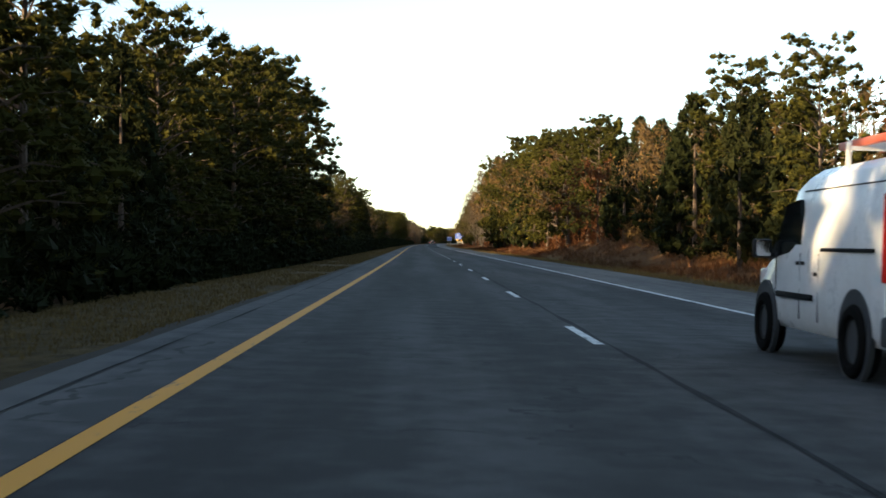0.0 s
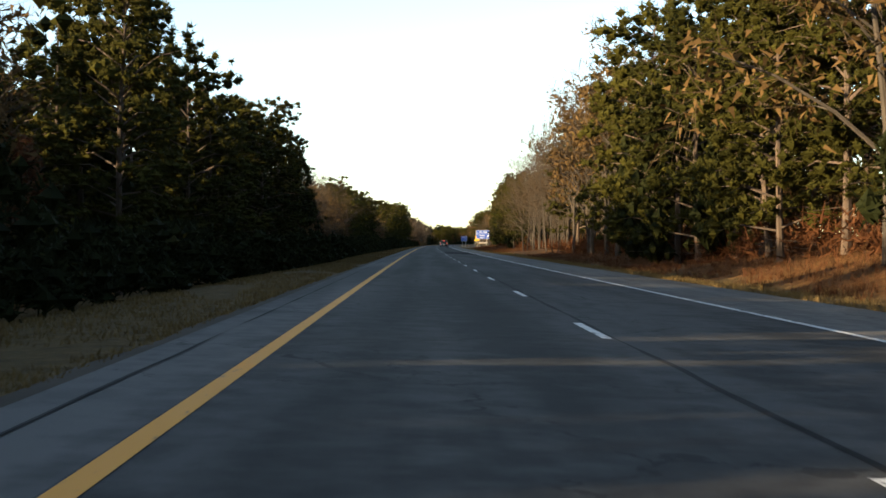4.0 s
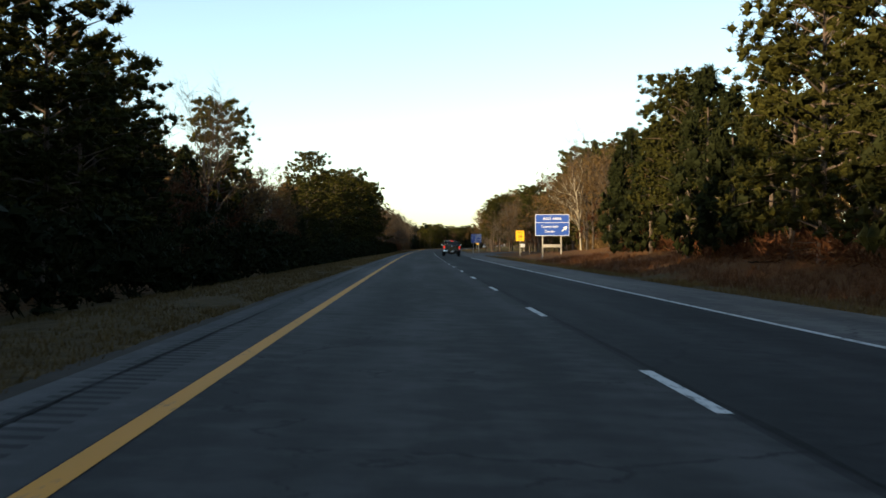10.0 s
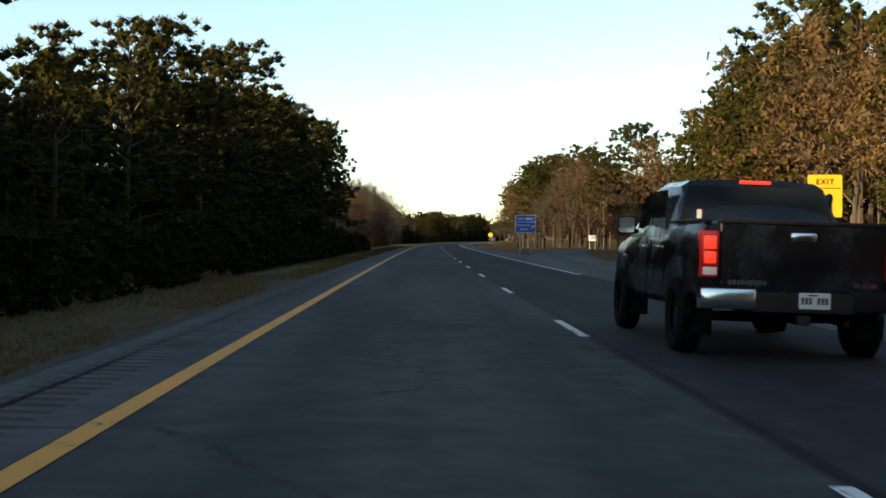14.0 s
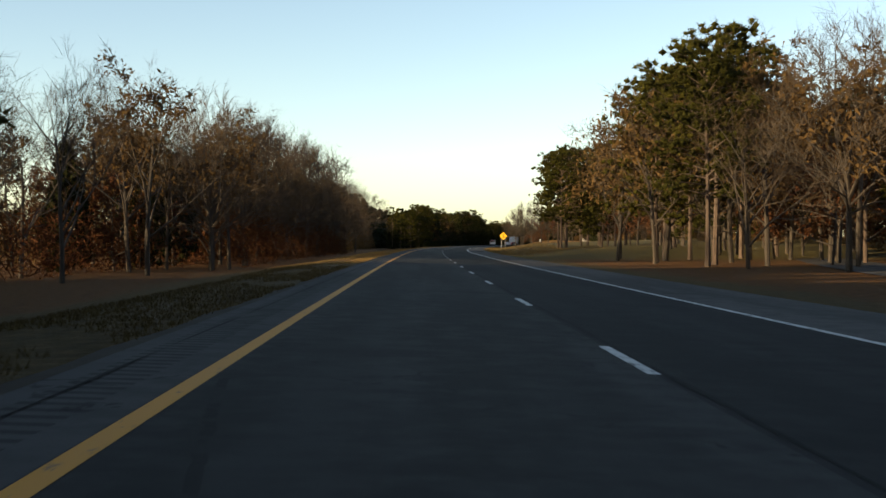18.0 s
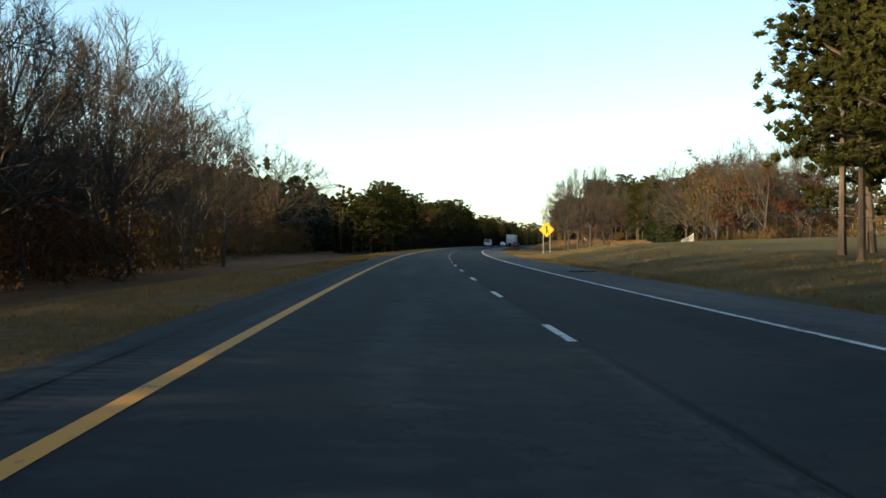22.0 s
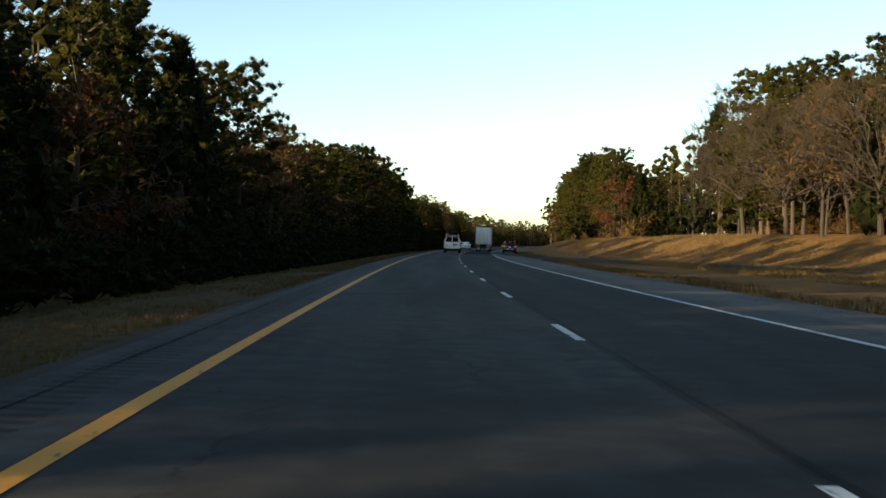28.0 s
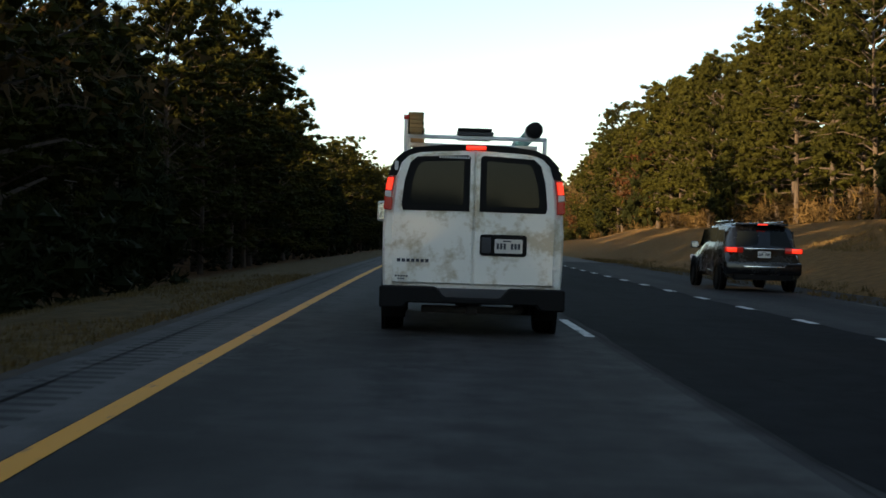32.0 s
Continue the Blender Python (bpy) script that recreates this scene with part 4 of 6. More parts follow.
undergrowth(1150, 1420, 38, 4.0, 10.0, CEDAR, 35, 1.3)
# two back walls on the left, added only to stop the low sun
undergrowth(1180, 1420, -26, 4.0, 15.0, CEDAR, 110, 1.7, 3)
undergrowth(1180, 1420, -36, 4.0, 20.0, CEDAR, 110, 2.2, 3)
# left: bare trees and shrubs with grass under them
for a, b, u, n, mx, H in ((672, 735, -12, 11, [(B, 5), (W, 1)], 11), (735, 830, -15, 24, [(B, 5), (S, 2)], 14), (830, 875, -22, 6, [(B, 5), (W, 2)], 11)):
    for i in range(n):
        plant(pick(mx), a + (b - a) * (i + grow_rng.random()) / n, u - 8 * grow_rng.random() ** 1.3, H * grow_rng.uniform(0.85, 1.12))
for s, u, h in ((776, -13.0, 13.2), (786, -15.0, 13.8), (795, -13.0, 14.2), (803, -14.5, 14.2), (810, -13.0, 14.6), (818, -15.5, 13.8), (748, -13.5, 13.0), (758, -15.0, 13.5), (728, -13.0, 12.5)):
    plant("oak", s, u, h, 1 + int(s) % 2, 1.0)
for k in range(15):
    plant(("oak", "bare", "oak")[k % 3], 826 + 4.1 * k, -13.6 - 4.5 * ((k * 0.618) % 1), 12.6 * grow_rng.uniform(0.88, 1.08), 1 + k % 2)
undergrowth(826, 888, -14.5, 4.0, 4.5, BROWN, 60, 0.5)
undergrowth(826, 888, -18.5, 4.0, 6.5, CEDAR, 60, 0.7)
woods(715, 850, -19, [(W, 6), (C, 2)], 0.9, 3.4, 2, 4)
deep_woods(672, 718, -29, 3, 5, 0.8, [(W, 6), (C, 3), (P, 1)], 4)
deep_woods(778, 900, -29, 3, 5, 0.8, [(W, 6), (C, 3), (P, 1)], 4)
undergrowth(690, 850, -17, 5.0, 5.0, RUST, 50)
undergrowth(738, 850, -12.0, 4.0, 6.5, RUST, 60, 0.5)
undergrowth(680, 716, -24, 5.0, 8.0, BROWN, 55, 0.7)
undergrowth(716, 785, -24, 5.0, 4.5, BROWN, 45, 0.6)
undergrowth(785, 890, -24, 5.0, 8.0, BROWN, 55, 0.7)
# low far-left row, added as a sun block
undergrowth(785, 1010, -50, 5.0, 7.5, CEDAR, 40, 1.1)
plant("oak", 985, -26.5, 16.6, 0, 1.32)
woods(895, 1000, -29, [(W, 5), (C, 4)], 0.95, 3.4, 2, 5)
undergrowth(880, 1004, -22, 5.0, 7.0, BROWN, 60)
undergrowth(880, 1004, -28, 5.0, 9.0, CEDAR, 60, 0.7)
deep_woods(895, 1010, -40, 3, 5, 0.95, [(W, 5), (C, 4)], 4)
woods(1180, 1420, -11, [(P, 6), (C, 3), (W, 1)], 1.0, 4.8, 1)
deep_woods(1180, 1450, -17, 2, 5, 1.0, [(P, 6), (C, 3)], 5)
undergrowth(1180, 1420, -10, 4.0, 5.5, CEDAR, 35)
# woods that close the view far ahead
deep_woods(1420, 1990, -12, 2, 6, 1.0, [(P, 6), (W, 2)], 7)
undergrowth(1420, 1990, -11, 5, 6.0, CEDAR, 20, 1.2)
undergrowth(1420, 1990, -15, 8.0, 15.0, CEDAR, 60, 1.7, 9)
undergrowth(1420, 1700, 21, 8.0, 15.0, CEDAR, 60, 1.7, 9)
deep_woods(1420, 1640, 18, 4, 6, 1.0, [(P, 6), (W, 2)], 6)


# ---- vehicles ----
def paint(name, colour, rough=0.28, dirt=(0.20, 0.16, 0.11), dirt_amount=0.35, scale=1.6, edge=0.14, coat=0.4):
    """Car paint under a film of road dirt."""
    m, nt, b = base_mat(name, colour, rough)
    v = coords(nt)
    n = noise_tex(nt, scale, 6, v, 0.6)
    n2 = noise_tex(nt, 18, 4, v, 0.6)
    f = ramp(nt, calc(nt, "ADD", calc(nt, "MULTIPLY", n, 0.75), calc(nt, "MULTIPLY", n2, 0.25)), [(0.52 - edge, (0, 0, 0)), (0.52 + edge, (1, 1, 1))])
    c = mix(nt, calc(nt, "MULTIPLY", f, dirt_amount), colour, dirt)
    nt.links.new(c, b.inputs["Base Color"])
    nt.links.new(calc(nt, "ADD", calc(nt, "MULTIPLY", f, 0.4), rough), b.inputs["Roughness"])
    b.inputs["Coat Weight"].default_value = coat
    b.inputs["Coat Roughness"].default_value = 0.12
    return m


def lamp_mat(name, colour, glow):
    m, nt, b = base_mat(name, colour, 0.18)
    b.inputs["Emission Color"].default_value = (*colour, 1)
    b.inputs["Emission Strength"].default_value = glow
    v = coords(nt, "Object", (1, 1, 1))
    n = noise_tex(nt, 60, 2, v)
    nt.links.new(mix(nt, calc(nt, "MULTIPLY", n, 0.5), colour, tuple(x * 0.4 for x in colour)), b.inputs["Base Color"])
    return m


VAN_WHITE = paint("dirty_white_paint", (0.80, 0.78, 0.71), 0.35, (0.50, 0.43, 0.30), 0.9, 2.4, 0.05)
WHITE_PAINT = paint("white_paint", (0.80, 0.81, 0.81), 0.22, (0.38, 0.35, 0.30), 0.3)
BLACK_PAINT = paint("black_paint", (0.0025, 0.003, 0.0045), 0.06, (0.02, 0.018, 0.016), 0.10, coat=0.15)
TRAILER_WHITE = paint("trailer_white", (0.7, 0.7, 0.67), 0.4, (0.35, 0.3, 0.24), 0.4)
PLASTIC = plain("black_plastic", (0.006, 0.006, 0.0065), 0.6, wear=0.02)
GREY_PLASTIC = plain("grey_plastic", (0.035, 0.038, 0.043), 0.65, wear=0.06)
RUBBER = plain("tyre_rubber", (0.007, 0.0068, 0.0065), 0.95, wear=0.02)
RUBBER.node_tree.nodes["Principled BSDF"].inputs["Specular IOR Level"].default_value = 0.03
GLASS, _, _glass = base_mat("tinted_glass", (0.010, 0.012, 0.012), 0.05)
_glass.inputs["Specular IOR Level"].default_value = 0.12
RIM = plain("dull_grey_rim", (0.10, 0.10, 0.105), 0.5, 0.6)
STEEL = plain("bare_steel", (0.42, 0.42, 0.41), 0.38, 0.9)
CHROME = plain("chrome", (0.75, 0.75, 0.76), 0.14, 1.0, wear=0.05)
DARK_STEEL = plain("rusty_steel", (0.022, 0.018, 0.016), 0.7, 0.3)
RED_LIT = lamp_mat("red_lamp_lit", (0.85, 0.03, 0.015), 0.48)
RED_DIM = lamp_mat("red_lamp", (0.26, 0.010, 0.008), 0.06)
CLEAR_LAMP = plain("clear_lamp", (0.7, 0.62, 0.58), 0.2)
PLATE = plain("number_plate", (0.62, 0.60, 0.55), 0.45)
BADGE_RED = plain("dark_red_enamel", (0.09, 0.012, 0.012), 0.5)
INK = plain("dark_ink", (0.03, 0.035, 0.05), 0.6)
CARD = plain("timber", (0.42, 0.24, 0.08), 0.8, wear=0.3)
TEAL = plain("teal_pipe", (0.10, 0.34, 0.36), 0.4)
SILVER = plain("silver_paint", (0.55, 0.57, 0.58), 0.3, 0.3)


def part(name, mesh, parent, label=""):
    ob = new(name, mesh)
    ob.parent = parent
    if label:
        ob["label"] = label
    return ob


def bm_mesh(name, bm, mat, smooth=True):
    me = bpy.data.meshes.new(name)
    bm.normal_update()
    bm.to_mesh(me)
    bm.free()
    me.materials.append(mat)
    if smooth:
        me.polygons.foreach_set("use_smooth", [True] * len(me.polygons))
        me.set_sharp_from_angle(angle=radians(32))
    return me


def block(name, lo, hi, mat, bevel=0.02):
    """A box from lo to hi with rounded edges."""
    bm = bmesh.new()
    bmesh.ops.create_cube(bm, size=1)
    for v in bm.verts:
        v.co = Vector((lo[i] + (v.co[i] + 0.5) * (hi[i] - lo[i]) for i in range(3)))
    if bevel:
        bmesh.ops.bevel(bm, geom=bm.edges[:], offset=bevel, segments=2, affect="EDGES", profile=0.6)
    return bm_mesh(name, bm, mat)


def slab(name, outline, axis, at, thick, mat, bevel=0.006):
    """A flat piece of that outline, thick along an axis ('x', 'y' or 'z'), starting at `at`."""
    bm = bmesh.new()
    place = {"x": lambda a, b, d: (d, a, b), "y": lambda a, b, d: (a, d, b), "z": lambda a, b, d: (a, b, d)}[axis]
    lo = [bm.verts.new(place(a, b, at)) for a, b in outline]
    hi = [bm.verts.new(place(a, b, at + thick)) for a, b in outline]
    bm.faces.new(lo)
    bm.faces.new(hi[::-1])
    n = len(outline)
    for i in range(n):
        bm.faces.new((lo[i], hi[i], hi[(i + 1) % n], lo[(i + 1) % n]))
    bmesh.ops.recalc_face_normals(bm, faces=bm.faces[:])
    if bevel:
        bmesh.ops.bevel(bm, geom=bm.edges[:], offset=bevel, segments=1, affect="EDGES")
    return bm_mesh(name, bm, mat)


def round_rect(x0, z0, x1, z1, r, n=4):
    pts = []
    for cx, cz, a in ((x1 - r, z1 - r, 0), (x0 + r, z1 - r, 90), (x0 + r, z0 + r, 180), (x1 - r, z0 + r, 270)):
        for i in range(n + 1):
            w = radians(a + 90 * i / n)
            pts.append((cx + r * math.cos(w), cz + r * math.sin(w)))
    return pts


def hull(name, stations, mat):
    """A body lofted through cross-sections: (y, [(half width, height), ...] from sill to roof)."""
    bm = bmesh.new()
    rings = []
    for y, sec in stations:
        right = [bm.verts.new((x, y, z)) for x, z in sec]
        left = [bm.verts.new((-x, y, z)) for x, z in reversed(sec)]
        rings.append(right + left)
    n = len(rings[0])
    for a, b in zip(rings, rings[1:]):
        for i in range(n):
            j = (i + 1) % n
            bm.faces.new((a[i], a[j], b[j], b[i]))
    bm.faces.new(rings[0])
    bm.faces.new(rings[-1][::-1])
    bmesh.ops.remove_doubles(bm, verts=bm.verts[:], dist=0.0005)
    bmesh.ops.recalc_face_normals(bm, faces=bm.faces[:])
    return bm_mesh(name, bm, mat)


def lathe(name, profile, mat, sides=28, axis="x", caps=True):
    """A turned piece: profile of (along the axle, radius)."""
    bm = bmesh.new()
    rings = []
    for a, r in profile:
        ring = []
        for i in range(sides):
            w = 2 * math.pi * i / sides
            c = (a, r * math.cos(w), r * math.sin(w)) if axis == "x" else (r * math.cos(w), a, r * math.sin(w)) if axis == "y" else (r * math.cos(w), r * math.sin(w), a)
            ring.append(bm.verts.new(c))
        rings.append(ring)
    for p, q in zip(rings, rings[1:]):
        for i in range(sides):
            j = (i + 1) % sides
            bm.faces.new((p[i], p[j], q[j], q[i]))
    if caps:
        bm.faces.new(rings[0])
        bm.faces.new(rings[-1][::-1])
    bmesh.ops.recalc_face_normals(bm, faces=bm.faces[:])
    return bm_mesh(name, bm, mat)


def wheel(parent, x, y, r, width, rim_mat, spokes=6, label=""):
    """A wheel whose outer face looks away from the car's middle."""
    side = 1 if x > 0 else -1
    w = width / 2
    tyre = part("wheel", lathe("tyre", [(-w * 0.7, r * 0.6), (-w, r * 0.72), (-w * 0.96, r * 0.93), (-w * 0.7, r), (w * 0.7, r), (w * 0.96, r * 0.93), (w, r * 0.72), (w * 0.7, r * 0.6)], RUBBER, caps=False), parent, label)
    tyre.location = (x, y, r)
    rim = part("rim", lathe("rim", [(-w * 0.5, r * 0.2), (-w * 0.5, r * 0.62), (side * w * 0.55, r * 0.64), (side * w * 0.6, r * 0.6), (side * w * 0.3, r * 0.5), (side * w * 0.35, r * 0.12)], rim_mat), tyre)
    for i in range(spokes):
        sp = part("spoke", block("spoke", (side * w * 0.28 - 0.012, -r * 0.07, r * 0.1), (side * w * 0.28 + 0.02, r * 0.07, r * 0.58), rim_mat, 0.008), tyre)
        sp.rotation_euler = (2 * math.pi * i / spokes, 0, 0)
    return tyre


def bars(parent, x0, x1, z, h, y, mat, n, name="lettering_bar"):
    """Writing that is not to be read: a row of plain bars."""
    step = (x1 - x0) / n
    for i in range(n):
        part(name, block(name, (x0 + i * step, y, z), (x0 + (i + 0.72) * step, y + 0.004, z + h), mat, 0), parent)


def number_plate(parent, x, z, y, w=0.305, h=0.155):
    p = part("number_plate", slab("number_plate", round_rect(x - w / 2, z - h / 2, x + w / 2, z + h / 2, 0.015), "y", y, 0.006, PLATE, 0), parent, "white number plate with plain dark bars")
    bars(p, x - w * 0.43, x - w * 0.06, z - h * 0.22, h * 0.42, y - 0.004, INK, 3, "plate_bar")
    bars(p, x + w * 0.08, x + w * 0.45, z - h * 0.22, h * 0.42, y - 0.004, INK, 3, "plate_bar")
    bars(p, x - w * 0.2, x + w * 0.2, z + h * 0.3, h * 0.1, y - 0.004, INK, 1, "plate_bar")
    return p


def mirror(parent, x, y, z, mat, w=0.2, h=0.26):
    m = part("mirror", block("mirror", (x - w / 2, y, z - h / 2), (x + w / 2, y + 0.14, z + h / 2), mat, 0.035), parent)
    part("mirror_glass", slab("mirror_glass", round_rect(x - w * 0.4, z - h * 0.4, x + w * 0.4, z + h * 0.4, 0.03), "y", y - 0.006, 0.006, CHROME, 0), m)
    inner = x * 0.86
    part("mirror_arm", block("mirror_arm", (min(inner, x), y + 0.03, z - h * 0.42), (max(inner, x), y + 0.11, z - h * 0.2), PLASTIC, 0.01), m)
    return m


def park(thing, s, u, turn=0.0, lift=0.0):
    x, y = along(s, u)
    z = lie(s, u) + 0.05 if u > 10.6 else -CROSS * u
    thing.matrix_world = pose(x, y, z + lift, 0, math.degrees(math.atan(CROSS)) if u < 10.6 else 0, math.degrees(heading(s)) + turn)
    return thing


def work_van():
    van = tagged(new("work_van"), "dirty white cargo van with loaded roof rack, lit brake lamps", "van")

    def sec(top, wide=1.0, sill=0.42):
        k = (top - sill) / (2.10 - sill)
        return [(x * wide, sill + (z - 0.42) * k) for x, z in ((0.90, 0.42), (0.985, 0.50), (1.0, 0.80), (1.005, 1.15), (0.985, 1.42), (0.945, 1.70), (0.885, 1.88), (0.80, 1.99), (0.66, 2.055), (0.35, 2.09), (0.0, 2.10))]
    part("body", hull("body", [(0.16, sec(2.06, 0.965)), (0.20, sec(2.09, 0.99)), (0.35, sec(2.10)), (3.9, sec(2.09)), (4.35, sec(2.02, 0.99)), (4.75, sec(1.62, 0.97)), (5.05, sec(1.30, 0.96)), (5.5, sec(1.18, 0.94)), (5.7, sec(1.0, 0.88, 0.45))], VAN_WHITE), van)
    # dark surround over the doors
    part("roof_band", slab("roof_band", [(-0.955, 1.74), (-0.90, 1.90), (-0.80, 2.0), (-0.66, 2.06), (-0.35, 2.095), (0, 2.105), (0.35, 2.095), (0.66, 2.06), (0.80, 2.0), (0.90, 1.90), (0.955, 1.74),
                                          (0.86, 1.74), (0.82, 1.88), (0.74, 1.965), (0.62, 2.01), (0, 2.045), (-0.62, 2.01), (-0.74, 1.965), (-0.82, 1.88), (-0.86, 1.74)], "y", 0.125, 0.05, PLASTIC), van)
    part("roof_lamp", block("roof_lamp", (-0.11, 0.10, 2.045), (0.11, 0.15, 2.09), RED_LIT, 0.008), van, "red high brake lamp")
    for side in (-1, 1):
        out = [(side * x, z) for x, z in ((0.008, 0.57), (0.885, 0.57), (0.895, 1.35), (0.86, 1.74), (0.80, 1.90), (0.71, 1.975), (0.55, 2.01), (0.008, 2.035))]
        door = part("rear_door", slab("rear_door", out, "y", 0.115, 0.06, VAN_WHITE, 0.012), van)
        x0, x1 = (0.055, 0.80)
        win = [(side * x, z) for x, z in ((x0, 1.37), (x1 - 0.02, 1.365), (x1, 1.42), (x1 - 0.03, 1.70), (x1 - 0.085, 1.89), (x1 - 0.16, 1.955), (x0 + 0.03, 1.985), (x0, 1.96))]
        pane = part("window_frame", slab("window_frame", win, "y", 0.105, 0.02, PLASTIC, 0.004), door)
        inner = [(side * x, z) for x, z in ((x0 + 0.07, 1.43), (x1 - 0.10, 1.43), (x1 - 0.09, 1.48), (x1 - 0.12, 1.70), (x1 - 0.17, 1.85), (x1 - 0.22, 1.90), (x0 + 0.08, 1.925), (x0 + 0.07, 1.91))]
        part("window_pane", slab("window_pane", inner, "y", 0.100, 0.012, GLASS, 0), door)
        lamp = part("tail_lamp", slab("tail_lamp", [(side * x, z) for x, z in ((0.905, 1.36), (0.995, 1.37), (0.985, 1.55), (0.955, 1.73), (0.875, 1.735), (0.90, 1.55))], "y", 0.10, 0.09, RED_DIM, 0.01), van)
        part("brake_light", slab("brake_light", [(side * x, z) for x, z in ((0.912, 1.58), (0.978, 1.585), (0.955, 1.715), (0.89, 1.715))], "y", 0.088, 0.014, RED_LIT, 0.004), lamp, "lit red brake light")
        part("reversing_light", slab("reversing_light", [(side * x, z) for x, z in ((0.912, 1.50), (0.985, 1.51), (0.980, 1.57), (0.912, 1.57))], "y", 0.088, 0.014, CLEAR_LAMP, 0.004), lamp, "clear reversing light")
        part("hinge", block("hinge", (side * 0.90 - 0.02, 0.10, 0.75), (side * 0.90 + 0.02, 0.13, 0.80), VAN_WHITE, 0.006), door)
        mirror(van, side * 1.12, 4.05, 1.42, PLASTIC if side > 0 else VAN_WHITE, 0.2, 0.28)
        part("side_window", slab("side_window", [(3.45, 1.40), (4.35, 1.40), (4.15, 1.85), (3.5, 1.88)], "x", side * 0.955 - 0.006, 0.012, GLASS, 0), van)
        part("front_lamp", block("front_lamp", (side * 0.70 - 0.14, 5.62, 0.80), (side * 0.70 + 0.14, 5.71, 0.98), CLEAR_LAMP, 0.02), van)
        for y in (1.15, 4.60):
            wheel(van, side * 0.885, y, 0.385, 0.26, DARK_STEEL, 8)
            arch = part("wheel_arch", lathe("wheel_arch", [(-0.02, 0.36), (-0.02, 0.46), (0.02, 0.46), (0.02, 0.36)], PLASTIC), van)
            arch.location = (side * 0.985, y, 0.40)
        part("mud_flap", block("mud_flap", (side * 0.86 - 0.13, 0.68, 0.16), (side * 0.86 + 0.13, 0.70, 0.44), RUBBER, 0.004), van)
    part("windscreen", slab("windscreen", [(-0.80, 1.36), (0.80, 1.36), (0.70, 1.86), (-0.70, 1.86)], "y", 4.86, 0.012, GLASS, 0), van).rotation_euler = (0, 0, 0)
    bumper = part("rear_bumper", slab("rear_bumper", [(-1.01, 0.30), (-1.01, 0.54), (-0.40, 0.54), (-0.30, 0.43), (0.30, 0.43), (0.40, 0.54), (1.01, 0.54), (1.01, 0.30), (0.75, 0.30), (0.70, 0.36), (-0.70, 0.36), (-0.75, 0.30)], "y", 0.0, 0.24, PLASTIC, 0.018), van, "black step bumper with a recessed middle")
    part("bumper_step", block("bumper_step", (-0.40, 0.03, 0.40), (0.40, 0.22, 0.525), GREY_PLASTIC, 0.012), bumper)
    part("hitch_bar", block("hitch_bar", (-0.55, 0.16, 0.25), (0.55, 0.26, 0.33), DARK_STEEL, 0.01), van)
    part("hitch_socket", block("hitch_socket", (-0.06, 0.10, 0.24), (0.06, 0.26, 0.34), DARK_STEEL, 0.01), van)
    part("axle", lathe("axle", [(-0.7, 0.05), (-0.16, 0.06), (-0.12, 0.14), (0.12, 0.14), (0.16, 0.06), (0.7, 0.05)], DARK_STEEL, 12), van).location = (0, 1.15, 0.36)
    part("exhaust", lathe("exhaust", [(0.2, 0.035), (1.1, 0.035)], DARK_STEEL, 10, "y"), van).location = (0.55, 0, 0.3)
    part("front_bumper", block("front_bumper", (-0.95, 5.6, 0.38), (0.95, 5.78, 0.62), GREY_PLASTIC, 0.04), van)
    part("grille", block("grille", (-0.5, 5.66, 0.72), (0.5, 5.74, 0.98), PLASTIC, 0.02), van)
    rec = part("plate_recess", slab("plate_recess", round_rect(0.07, 0.89, 0.585, 1.125, 0.035), "y", 0.098, 0.03, PLASTIC), van)
    part("handle", block("handle", (0.09, 0.085, 0.92), (0.19, 0.11, 1.09), GREY_PLASTIC, 0.01), rec)
    number_plate(van, 0.385, 1.0, 0.088)
    bars(van, -0.83, -0.47, 0.80, 0.035, 0.108, INK, 7, "badge_bar")
    bars(van, -0.85, -0.70, 0.635, 0.018, 0.110, INK, 5, "badge_bar")
    bars(van, -0.82, -0.74, 0.605, 0.018, 0.110, INK, 3, "badge_bar")
    bars(van, -0.40, -0.06, 1.945, 0.022, 0.094, PLATE, 12, "sticker_bar")
    part("sticker", slab("sticker", round_rect(-0.885, 1.80, -0.845, 1.90, 0.015), "y", 0.112, 0.008, PLATE, 0), van, "small white sticker")
    # roof rack
    for y in (0.45, 1.75, 3.0):
        part("crossbar", block("crossbar", (-0.80, y, 2.18), (0.80, y + 0.05, 2.225), SILVER, 0.008), van, "pale metal rack crossbar")
        for side in (-1, 1):
            part("rack_post", block("rack_post", (side * 0.78 - 0.022, y, 1.98), (side * 0.78 + 0.022, y + 0.05, 2.43 if side < 0 else 2.22), SILVER, 0.006), van)
    part("post_cap", block("post_cap", (-0.81, 0.44, 2.39), (-0.75, 0.51, 2.44), RED_DIM, 0.006), van)
    return van


